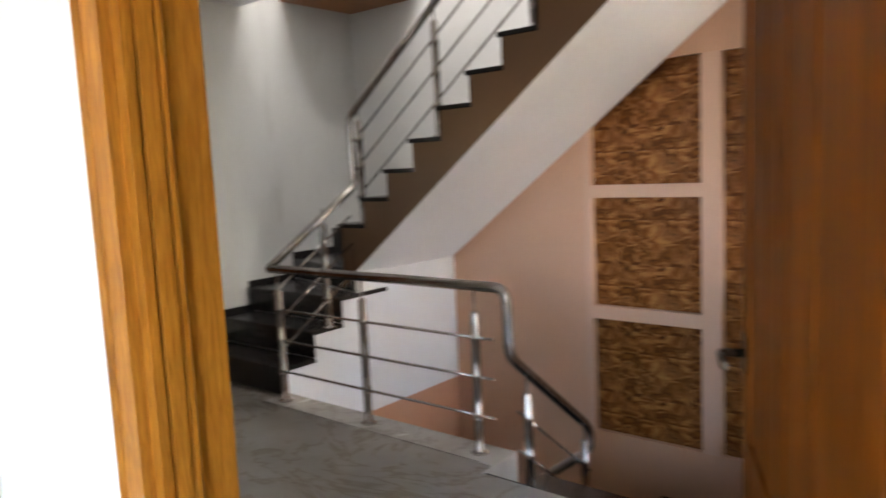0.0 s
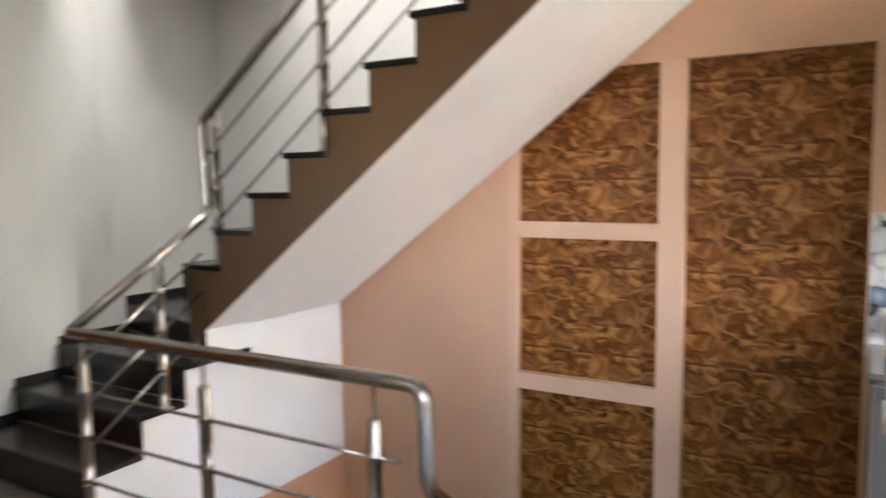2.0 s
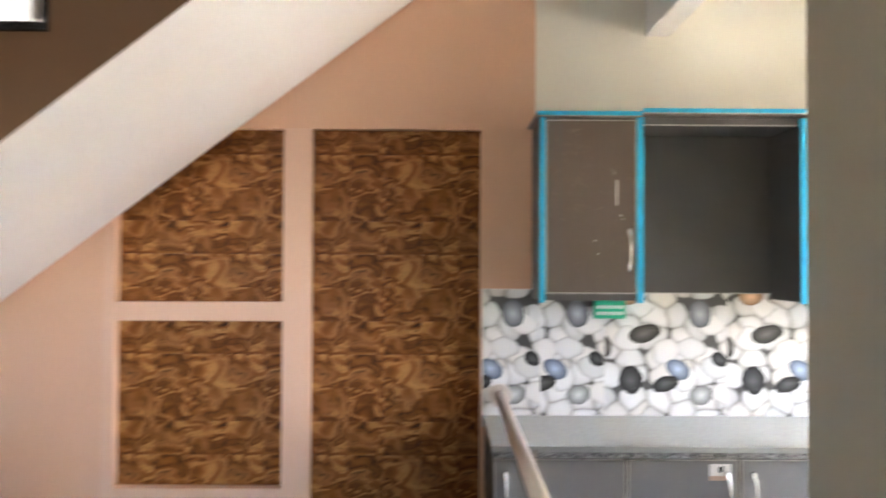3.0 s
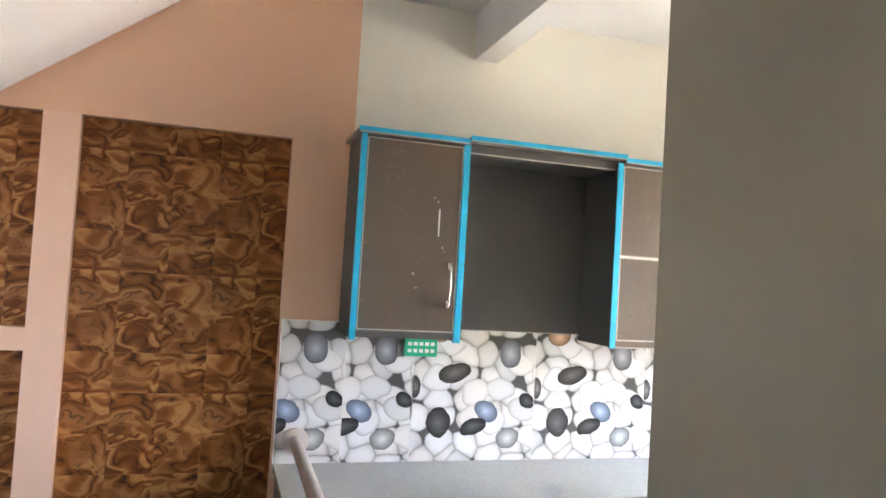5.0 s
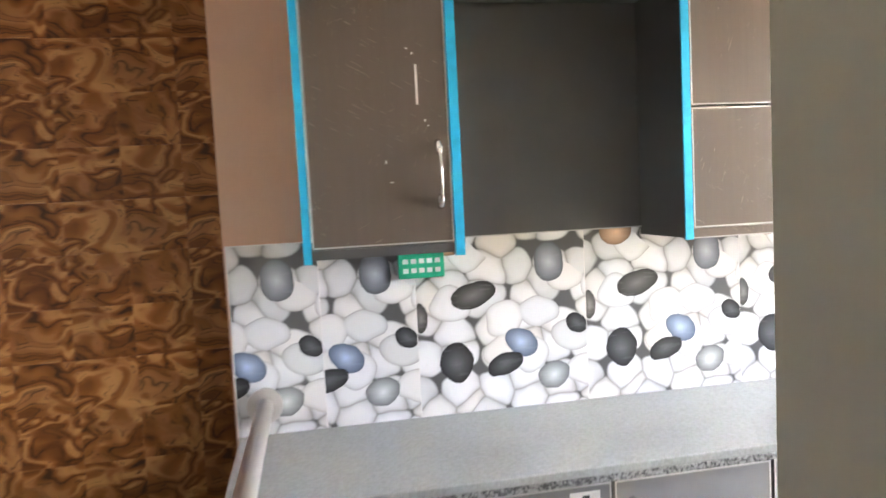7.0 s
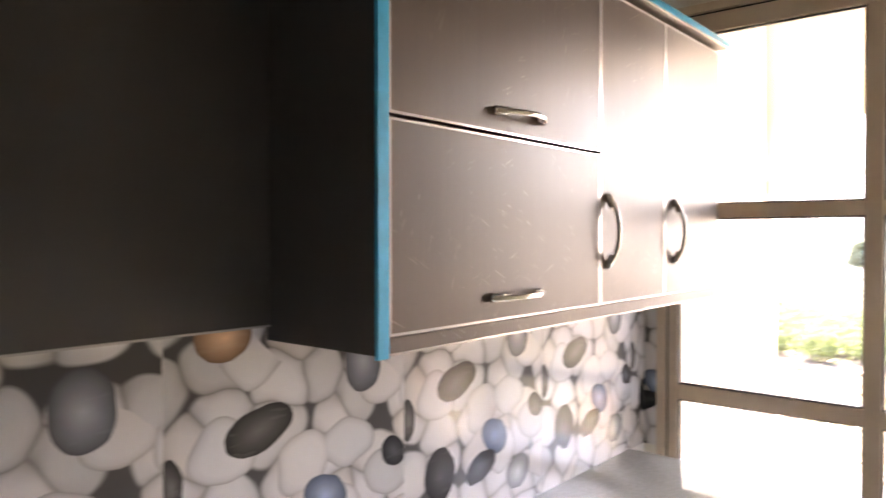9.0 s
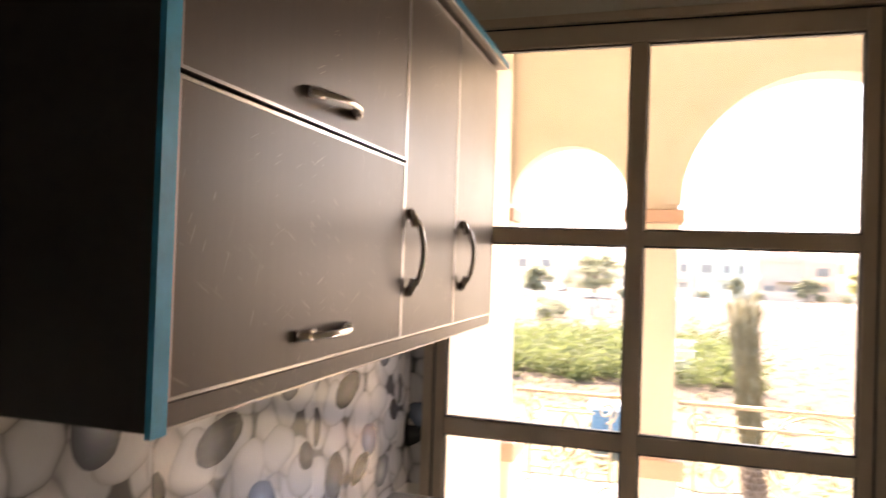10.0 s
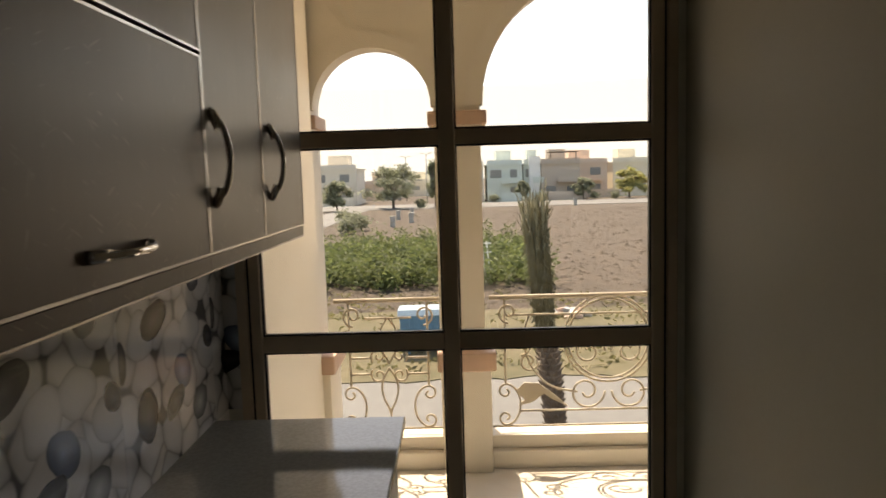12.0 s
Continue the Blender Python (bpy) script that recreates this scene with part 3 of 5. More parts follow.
# ---- railings ----
POST = [(0.042, 0.0), (0.042, 0.006), (0.030, 0.012), (0.0235, 0.018), (0.0235, 0.17), (0.027, 0.173), (0.027, 0.185), (0.0235, 0.188), (0.0235, 0.19),
        (0.027, 0.193), (0.027, 0.215), (0.0235, 0.22), (0.0235, 0.385), (0.027, 0.388), (0.027, 0.415), (0.0235, 0.42), (0.0235, 0.58), (0.027, 0.583), (0.027, 0.61), (0.0235, 0.615), (0.0235, 0.715), (0.018, 0.728), (0.006, 0.732), (0.006, 0.83)]


def post(rail, x, y, z, pin=0.0):
    prof = POST[:-1] + [(0.006, 0.83 + pin)]
    return part("post", turned(prof, at=(x, y, z)), M_STEEL, rail)


lr = thing("landing_railing", "polished stainless steel railing round the stairwell opening", "railing")
RY = -1.925
for x in (0.106, 0.862, 1.656):
    post(lr, x, RY, 0.006)
for z in (0.60, 0.40, 0.20):
    part("bar", tube([(0.106, RY, z), (1.76, RY, z + 0.004)], 0.0075, sides=8), M_STEEL, lr)
part("handrail", tube([(0.03, RY, 0.86), (1.85, RY, 0.865), (1.852, RY + 0.004, 0.53), (1.85, -1.135, -0.075), (1.85, -1.125, -0.21), (0.2, -1.12, -1.49)], 0.027, sides=16, bend=0.07), M_STEEL, lr, "bent stainless handrail")
for y, base in ((-1.77, -0.42), (-1.20, -0.855)):
    post(lr, 1.85, y, base, 0.02)
for dz in (0.26, 0.46, 0.66):
    part("bar", tube([(1.85, -1.86, 0.50 - dz), (1.85, -1.14, -0.07 - dz)], 0.0075, sides=8), M_STEEL, lr)

sr = thing("stair_railing", "stainless steel banister climbing the stairs", "railing")
SY = -1.105
part("handrail", tube([(0.03, RY, 0.86), (0.03, -1.16, 1.33), (0.0, SY, 1.36), (-0.015, SY, 1.83), (2.35, SY, 1.83 + 2.365 * 0.778)], 0.025, sides=16, bend=0.05), M_STEEL, sr, "bent stainless handrail")
post(sr, 0.03, -1.455, 0.38)
for k in range(4):
    post(sr, 0.075 + 0.735 * k, SY, S_Z + 0.57 * k, 0.01)
for dz in (0.2, 0.4, 0.6):
    part("bar", tube([(0.03, RY + 0.02, 0.86 - dz + 0.03), (0.03, -1.19, 1.31 - dz + 0.03)], 0.0075, sides=8), M_STEEL, sr)
    part("bar", tube([(0.02, SY, 1.86 - dz), (2.35, SY, 1.86 - dz + 2.33 * 0.778)], 0.0075, sides=8), M_STEEL, sr)

kr = thing("kitchen_guard_railing", "stainless steel guard rail fixed to the tiled wall", "railing")
part("handrail", tube([(3.135, -0.012, 0.835), (3.105, -2.02, 0.84)], 0.026, sides=16), M_SATIN, kr)
part("wall_flange", tube([(3.135, -0.012, 0.835), (3.135, -0.022, 0.835), (3.135, -0.030, 0.835)], 0.055, sides=20), M_SATIN, kr, "round steel wall flange")
for y in (-1.0, -1.95):
    post(kr, 3.17, y, 0.0)

# ---- doors ----


def panel_door(name, label, w, h, m, handle_side=1):
    """A door leaf with three long upper panels and a low one; hinged at the origin, along +x, its front at -y."""
    d = thing(name, label, "door")
    t = 0.04
    part("stile", box(0, 0, 0.012, 0.10, t, h, 0.004), m, d)
    part("stile", box(w - 0.10, 0, 0.012, w, t, h, 0.004), m, d)
    part("top_rail", box(0.1005, 0.001, h - 0.12, w - 0.1005, t - 0.001, h - 0.001, 0.004), m, d)
    part("lock_rail", box(0.1005, 0.001, 0.72, w - 0.1005, t - 0.001, 0.86, 0.004), m, d)
    part("bottom_rail", box(0.1005, 0.001, 0.013, w - 0.1005, t - 0.001, 0.20, 0.004), m, d)
    n, x0 = 4, 0.101
    pw = (w - 0.202) / n
    for i in range(n):
        part("panel", box(x0 + i * pw + 0.0015, 0.005, 0.861, x0 + (i + 1) * pw - 0.0015, t - 0.005, h - 0.121, 0.006), m, d)
        part("panel", box(x0 + i * pw + 0.0015, 0.005, 0.201, x0 + (i + 1) * pw - 0.0015, t - 0.005, 0.719, 0.006), m, d)
    hx = w - 0.055 if handle_side > 0 else 0.055
    for sy, s in ((0.0, -1), (t, 1)):
        p = part("handle_plate", box(hx - 0.02, sy, 1.00, hx + 0.02, sy + s * 0.006, 1.08, 0.002), M_BRASSY, d, "bronze lever plate")
        part("lever", tube([(hx, sy + s * 0.006, 1.04), (hx, sy + s * 0.05, 1.04), (hx - handle_side * 0.12, sy + s * 0.052, 1.045)], 0.009, bend=0.02, sides=10), M_BRASSY, p)
    return d


def frame_of(name, label, parts, m):
    f = thing(name, label, "door frame")
    for nm, bmx in parts:
        part(nm, bmx, m, f)
    tagged(f, kind="structure")
    return f


X = HALL_W
for nm, ya, yb in (("door_frame_1", D1A, D1B), ("door_frame_2", D2A, D2B)):
    frame_of(nm, "stained teak door frame in the white wall", [
        ("jamb", box(X - 0.15, ya, 0, X + 0.018, ya + 0.075, DH, 0.006)), ("jamb", box(X - 0.15, yb - 0.075, 0, X + 0.018, yb, DH, 0.006)),
        ("head", box(X - 0.149, ya + 0.0755, DH - 0.075, X + 0.017, yb - 0.0755, DH - 0.001, 0.006))], M_WOOD)
d1 = panel_door("door_1", "closed stained teak panel door with bronze lever", D1B - D1A - 0.155, DH - 0.08, M_WOOD)
d1.matrix_world = pose(X - 0.105, D1A + 0.078, 0.0, 0, 0, 90)
d2 = panel_door("door_2", "closed narrow stained teak panel door", D2B - D2A - 0.155, DH - 0.08, M_WOOD)
d2.matrix_world = pose(X - 0.105, D2A + 0.078, 0.0, 0, 0, 90)

YS, YR = HALL_S, HALL_S - ET
parts = []
for sx, x in ((1, EX0), (-1, EX1)):
    face = [(0.045, -0.006), (0.045, 0.010), (0.037, 0.012), (0.037, 0.017), (0.045, 0.018), (0.045, 0.044), (0.037, 0.046), (0.037, 0.051), (0.045, 0.052), (0.045, 0.060), (0.041, 0.064), (0.030, 0.065)]
    parts.append(("jamb", prism([(x, YR - 0.006)] + [(x + sx * u, YR + v) for u, v in face] + [(x + sx * 0.030, YS + 0.006), (x, YS + 0.006)], "z", 0, EH)))
    cas = [(x - sx * 0.070, YR), (x - sx * 0.070, YR - 0.022), (x - sx * 0.052, YR - 0.03), (x - sx * 0.047, YR - 0.02), (x - sx * 0.018, YR - 0.018), (x - sx * 0.013, YR - 0.03), (x + sx * 0.02, YR - 0.026), (x + sx * 0.02, YR - 0.0065), (x - sx * 0.001, YR - 0.0065), (x - sx * 0.001, YR)]
    parts.append(("casing", prism(cas, "z", 0, EH + 0.06)))
    parts.append(("casing", box(x - sx * 0.001, YS + 0.0065, 0, x - sx * 0.075, YS + 0.02, EH + 0.06, 0.004)))
parts.append(("head", box(EX0 + 0.046, YR - 0.005, EH - 0.045, EX1 - 0.046, YS + 0.005, EH, 0.003)))
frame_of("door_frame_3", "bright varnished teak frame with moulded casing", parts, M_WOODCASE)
d3 = panel_door("door_3", "open varnished teak door swung into the hall", EX1 - EX0 - 0.1, EH - 0.05, M_WOODSHADE)
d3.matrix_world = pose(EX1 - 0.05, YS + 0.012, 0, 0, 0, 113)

bm = box(X - 0.149, D1A + 0.076, 0.001, X + 0.03, D1B - 0.076, 0.012)
structure("threshold", bm, M_STRIP, "pale marble threshold under the closed door", "threshold")

# baseboard and switch
bm = box(HALL_W, D2B, 0, HALL_W + 0.012, D1A, 0.11, 0.003)
box(HALL_W, D1B, 0, HALL_W + 0.012, L_Y - 0.01, 0.11, 0.003, bm=bm)
structure("baseboard", bm, M_STRIP, "pale marble baseboard", "baseboard")
sw = thing("light_switch", "white plastic switch plate on the wall", "light switch")
part("plate", box(HALL_W, -3.20, 1.23, HALL_W + 0.012, -3.06, 1.32, 0.003), M_SWITCH, sw)
for i in range(4):
    part("rocker", box(HALL_W + 0.012, -3.185 + i * 0.029, 1.25, HALL_W + 0.017, -3.160 + i * 0.029, 1.30, 0.002), M_SWITCH, sw)

# ---- niche panels, ledges ----


def ledge(x0, x1, z0, z1, y1=ND):
    return box(x0, -0.004, z0, x1, y1, z1, 0.003)


for nm, bmx in (("niche_shelf", ledge(NX0, NX1, SH[0][1], SH[0][0])), ("niche_shelf", ledge(NX0, NX1, SH[1][1], SH[1][0]))):
    tagged(mesh_object(nm, bmx, M_LEDGE), "pale peach ledge between the recessed panels", "wall ledge", kind="structure")
bm = box(NX1 - 0.002, -0.006, NBOT, NX2 + 0.002, 0.0, NTOP)
box(NX0 - 0.055, -0.006, NBOT - 0.01, NX0, 0.0, NTOP, bm=bm)
structure("trim_niche", bm, M_LEDGE, "pale peach strips beside the recessed panels", "trim")

# ---- kitchen: tiles in the wall come last ----
CT, CF, CX0, CX1 = 0.74, -0.585, 3.05, 5.955
wt = thing("worktop", "long grey granite worktop with a doubled front edge", "worktop")
part("slab", box(CX0, CF, CT - 0.025, CX1, -0.001, CT, 0.004), M_GRANITE, wt)
part("front_edge", box(CX0 + 0.004, CF + 0.006, CT - 0.048, CX1 - 0.004, CF + 0.05, CT - 0.0255, 0.004), M_GRANITE_EDGE, wt, "rough dark speckled edge strip")
part("end_edge", box(CX1 - 0.05, CF + 0.0505, CT - 0.048, CX1 - 0.004, -0.002, CT - 0.0255, 0.004), M_GRANITE, wt)


def arc_handle(d, at, length, vertical, m=M_CHROME):
    """A bowed bar handle with flared feet on a front that faces -y, its foot at the point."""
    x, y, z = at

    def along(s, b):
        return (x, y - b, z + s) if vertical else (x + s, y - b, z)
    bar = [along(length * i / 12, 0.010 + 0.026 * math.sin(math.pi * i / 12) ** 0.6) for i in range(13)]
    b = tube(bar, 0.0048, sides=10, flat=1.25)
    h = part("handle", b, m, d, "bowed chrome handle")
    for e, s in ((0.0, 1), (length, -1)):
        f = tube([along(e - s * 0.010, 0.0), along(e - s * 0.006, 0.006), along(e + s * 0.004, 0.011), along(e + s * 0.022, 0.018)], 0.0095, sides=10)
        part("foot", f, m, h)
    return h


def edged_front(name, x0, x1, z0, z1, yf, m, parent, trim=True):
    """A door front with a fine pale edge strip."""
    f = part(name, box(x0, yf, z0, x1, yf + 0.017, z1, 0.0015), m, parent)
    if trim:
        w = 0.004
        b = box(x0 - 0.0005, yf - 0.0012, z0 - 0.0005, x1 + 0.0005, yf + 0.002, z0 + w)
        box(x0 - 0.0005, yf - 0.0012, z1 - w, x1 + 0.0005, yf + 0.002, z1 + 0.0005, bm=b)
        box(x0 - 0.0005, yf - 0.0012, z0 + w, x0 + w, yf + 0.002, z1 - w, bm=b)
        box(x1 - w, yf - 0.0012, z0 + w, x1 + 0.0005, yf + 0.002, z1 - w, bm=b)
        part("edge_strip", b, M_EDGE, f, "pale plastic edge strip")
    return f


UF, UB, UT = -0.30, 1.295, 2.10
C0, C1, C2, C3, C4, C5 = 3.285, 3.725, 4.44, 5.178, 5.56, 5.985

u1 = thing("wall_cabinet", "dark laminate wall cabinet edged with blue protective film", "wall cabinet", "kitchen wall cabinets")
part("side_panel", box(C0, UF + 0.018, UB, C0 + 0.018, -0.002, UT), M_CABIN, u1)
part("side_panel", box(C1 - 0.02, UF + 0.018, UB, C1, -0.002, UT), M_CABIN, u1)
part("top_panel", box(C0 + 0.018, UF + 0.018, UT - 0.018, C1 - 0.02, -0.002, UT), M_CABIN, u1)
part("bottom_panel", box(C0 + 0.018, UF + 0.03, UB + 0.02, C1 - 0.02, -0.002, UB + 0.038), M_CABIN, u1)
f = edged_front("door", C0 + 0.022, C1 - 0.022, UB + 0.035, UT - 0.012, UF, M_CAB, u1)
arc_handle(f, (C1 - 0.055, UF, 1.44), 0.16, True)
part("bottom_rail", box(C0 + 0.018, UF + 0.004, UB + 0.004, C1 - 0.02, UF + 0.02, UB + 0.03), M_CABIN, u1)
for nm, bmx in (("film_edge", box(C0 - 0.004, UF - 0.006, UB - 0.006, C0 + 0.018, UF + 0.017, UT)), ("film_edge", box(C1 - 0.018, UF - 0.006, UB - 0.006, C1 + 0.008, UF + 0.017, UT))):
    part(nm, bmx, M_TAPE, u1, "strip of bright blue film")
part("paint_drip", box(C1 - 0.111, UF - 0.0012, 1.715, C1 - 0.105, UF - 0.0002, 1.825), M_TRIMWHITE, f, "dried pale paint drip")
for dx, z, w, h in ((0.135, 1.868, 0.007, 0.002), (0.118, 1.852, 0.003, 0.006), (0.090, 1.668, 0.004, 0.006), (0.083, 1.655, 0.006, 0.002), (0.205, 1.555, 0.003, 0.009), (0.195, 1.502, 0.010, 0.002)):
    part("paint_fleck", box(C1 - dx, UF - 0.001, z, C1 - dx + w, UF - 0.0002, z + h), M_TRIMWHITE, f)

u2 = thing("open_wall_shelf", "open grey-brown cabinet bay for a hood", "open cabinet", "kitchen wall cabinets")
part("back_panel", box(C1 + 0.009, -0.02, UB + 0.03, C2 - 0.02, -0.003, UT - 0.0305), M_CABIN, u2)
part("top_panel", box(C1 + 0.009, UF + 0.02, UT - 0.03, C2 - 0.02, -0.003, UT - 0.001), M_CABIN, u2)
part("edge_strip", box(C1 + 0.009, -0.0215, UB + 0.026, C2 - 0.02, -0.003, UB + 0.0298), M_EDGE, u2)
part("edge_strip", box(C1 + 0.009, UF + 0.018, UT - 0.031, C2 - 0.02, UF + 0.0195, UT - 0.026), M_EDGE, u2)

u3 = thing("wall_cabinet", "dark laminate wall cabinet with two lift-up fronts", "wall cabinet", "kitchen wall cabinets")
part("side_panel", box(C2 - 0.019, UF + 0.0025, UB, C2 + 0.0, -0.002, UT), M_CABIN, u3)
part("top_panel", box(C2, UF + 0.018, UT - 0.018, C3, -0.002, UT), M_CABIN, u3)
part("bottom_panel", box(C2, UF + 0.018, UB + 0.01, C3, -0.002, UB + 0.028), M_CABIN, u3)
part("film_edge", box(C2 - 0.0195, UF - 0.006, UB - 0.006, C2 + 0.006, UF + 0.002, UT), M_TAPE, u3, "strip of bright blue film")
part("bottom_rail", box(C2 + 0.009, UF + 0.002, UB, C3, UF + 0.018, UB + 0.026), M_CAB, u3)
part("edge_strip", box(C2 + 0.009, UF + 0.0005, UB - 0.004, C3, UF + 0.018, UB - 0.0003), M_EDGE, u3)
f = edged_front("flap", C2 + 0.012, C3 - 0.003, UB + 0.029, 1.686, UF, M_CAB, u3)
arc_handle(f, (4.74, UF, 1.37), 0.16, False)
f = edged_front("flap", C2 + 0.012, C3 - 0.003, 1.694, UT - 0.012, UF, M_CAB, u3)
arc_handle(f, (4.75, UF, 1.735), 0.16, False)

u4 = thing("wall_cabinet", "dark laminate two-door wall cabinet beside the window", "wall cabinet", "kitchen wall cabinets")
part("side_panel", box(C5 - 0.018, UF + 0.018, UB, C5, -0.002, UT), M_CABIN, u4)
part("top_panel", box(C3 + 0.001, UF + 0.018, UT - 0.018, C5 - 0.018, -0.002, UT), M_CABIN, u4)
part("bottom_panel", box(C3 + 0.001, UF + 0.018, UB + 0.01, C5 - 0.018, -0.002, UB + 0.028), M_CABIN, u4)
part("bottom_rail", box(C3 + 0.001, UF + 0.002, UB, C5, UF + 0.018, UB + 0.026), M_CAB, u4)
part("edge_strip", box(C3 + 0.001, UF + 0.0005, UB - 0.004, C5, UF + 0.018, UB - 0.0003), M_EDGE, u4)
for x0, x1, hx in ((C3 + 0.002, C4 - 0.002, C3 + 0.03), (C4 + 0.002, C5, C4 + 0.06)):
    f = edged_front("door", x0, x1, UB + 0.029, UT - 0.012, UF, M_CAB, u4)
    arc_handle(f, (hx, UF, 1.425), 0.155, True)
# cornice over the cabinets
cor = thing("cabinet_cornice", "cabinet cornice board wrapped in blue film", "cornice")
for xa, xb, up, out in ((C0 - 0.02, C1 - 0.004, 0.0, 0.0), (C1 - 0.003, C2 + 0.002, 0.012, 0.010), (C2 + 0.003, C5 + 0.02, 0.0, 0.0)):
    bd = part("board", box(xa, UF - 0.028 - out, UT + up, xb, -0.003, UT + 0.018 + up, 0.003), M_CAB, cor)
    part("film_edge", box(xa - 0.001, UF - 0.032 - out, UT + 0.003 + up, xb + 0.001, UF - 0.0285 - out, UT + 0.021 + up), M_TAPE, bd, "strip of bright blue film")
    part("edge_strip", box(xa, UF - 0.0305 - out, UT - 0.002 + up, xb, UF - 0.027 - out, UT + 0.0025 + up), M_EDGE, bd, "thin pale strip")
part("packer", box(C1 - 0.002, UF + 0.02, UT + 0.0002, C2 + 0.001, -0.004, UT + 0.0118), M_CABIN, cor)

# base cabinets
EDG = (3.06, 3.595, 4.045, 4.52, 5.0, 5.48, 5.95)
for i in range(6):
    b = thing("base_cabinet", "grey laminate base cabinet under the granite worktop", "base cabinet", "kitchen base cabinets")
    x0, x1 = EDG[i] + 0.002, EDG[i + 1] - 0.002
    part("body", box(x0, CF + 0.05, 0.09, x1, -0.003, CT - 0.05), M_CABIN, b)
    part("plinth", box(x0, CF + 0.09, 0.0, x1, CF + 0.11, 0.0895), M_CABIN, b)
    f = edged_front("door", x0 + 0.004, x1 - 0.004, 0.10, CT - 0.058, CF + 0.031, M_BASE, b)
    arc_handle(f, (x1 - 0.05 if i in (1, 3) else x0 + 0.05, CF + 0.031, 0.50), 0.12, True)
    if i == 1:
        part("sticker", box(x1 - 0.12, CF + 0.0298, 0.60, x1 - 0.035, CF + 0.0305, 0.665), M_TRIMWHITE, f, "white paper sticker")
        part("sticker_stripe", box(x1 - 0.12, CF + 0.0294, 0.60, x1 - 0.035, CF + 0.0297, 0.618), M_CAP, f, "red stripe")
        part("sticker_mark", box(x1 - 0.085, CF + 0.0294, 0.632, x1 - 0.065, CF + 0.0297, 0.655), M_RUBBER, f)

sb = thing("wall_socket_box", "green covered electrical box on the tiles", "socket")
part("cover", box(3.575, -0.030, 1.20, 3.725, -0.0125, 1.285, 0.004), M_GREEN, sb)
for i in range(2):
    for j in range(5):
        part("screw_slot", box(3.59 + j * 0.026, -0.032, 1.218 + i * 0.03, 3.607 + j * 0.026, -0.0301, 1.233 + i * 0.03), M_SWITCH, sb)

# ---- kitchen window ----
win = thing("window_1", "tall bronze aluminium window with six panes", "window")
tagged(win, kind="structure")
Z = (0.06, 0.909, 0.962, 1.553, 1.600, 2.19)
F0, F1 = WIN_X + 0.005, WIN_X + 0.055
for nm, y0, y1, z0, z1 in (("stile", -0.093, -0.127, 0.0, WH - 0.036), ("stile", -1.36, -1.398, 0.0, WH - 0.036), ("mullion", -0.706, -0.755, 0.06, 2.19),
                           ("head", -0.1275, -1.3595, 2.1905, WH - 0.036), ("sill_rail", -0.1275, -1.3595, 0.0, 0.0595)):
    part(nm, box(F0, y0, z0, F1, y1, z1, 0.003), M_FRAME, win)
for nm, y0, y1, z0, z1 in (("outer_frame", WY0, -0.086, 0.0, WH), ("outer_frame", -1.405, WY1, 0.0, WH), ("outer_head", -0.0865, -1.4045, WH - 0.029, WH)):
    part(nm, box(F0 - 0.014, y0, z0, F1 + 0.004, y1, z1, 0.002), M_FRAME, win)
for y0, y1, z0, z1 in ((-0.0863, -0.0927, 0.0, WH - 0.0365), (-1.3983, -1.4047, 0.0, WH - 0.0365), (-0.0863, -1.4047, WH - 0.0357, WH - 0.0293)):
    part("seal", box(F0 + 0.006, y0, z0, F1 - 0.004, y1, z1), M_RUBBER, win, "black rubber seal")
for ya, yb in ((-0.1275, -0.7055), (-0.7555, -1.3595)):
    for z0, z1 in ((Z[1], Z[2]), (Z[3], Z[4])):
        part("transom", box(F0 + 0.004, ya, z0, F1 - 0.004, yb, z1, 0.003), M_FRAME, win)
    for z0, z1 in ((Z[0], Z[1]), (Z[2], Z[3]), (Z[4], Z[5])):
        b = bmesh.new()
        for q in ((ya, z0, ya - 0.006, z1), (yb + 0.006, z0, yb, z1), (ya - 0.006, z0, yb + 0.006, z0 + 0.006), (ya - 0.006, z1 - 0.006, yb + 0.006, z1)):
            box(F0 + 0.012, q[0], q[1], F0 + 0.03, q[2], q[3], bm=b)
        part("gasket", b, M_RUBBER, win)
        g = part("pane", box(F0 + 0.018, ya - 0.004, z0 + 0.003, F0 + 0.023, yb + 0.004, z1 - 0.003), M_GLASS, win)
        g.visible_shadow = False

# ---- terrace ----
TX0, TX1, TXo = WIN_X + 0.2, 7.36, 7.60
structure("terrace_floor", box(WIN_X + 0.06, -5.0, -0.2, TXo, 2.2, -0.03), M_TERRACEFLOOR, "glazed cream terrace floor tiles", "terrace floor")
structure("wall_terrace_side", box(WIN_X + 0.2, -0.07, -0.03, 7.309, 0.2, 2.999), M_TERRACE, "cream side wall of the terrace", "wall")
structure("terrace_ceiling", box(WIN_X + 0.2, -5.0, 3.0, TXo, 2.2, 3.2), M_TERRACE, "cream terrace ceiling", "ceiling")
AX0, AX1 = 7.36, 7.56


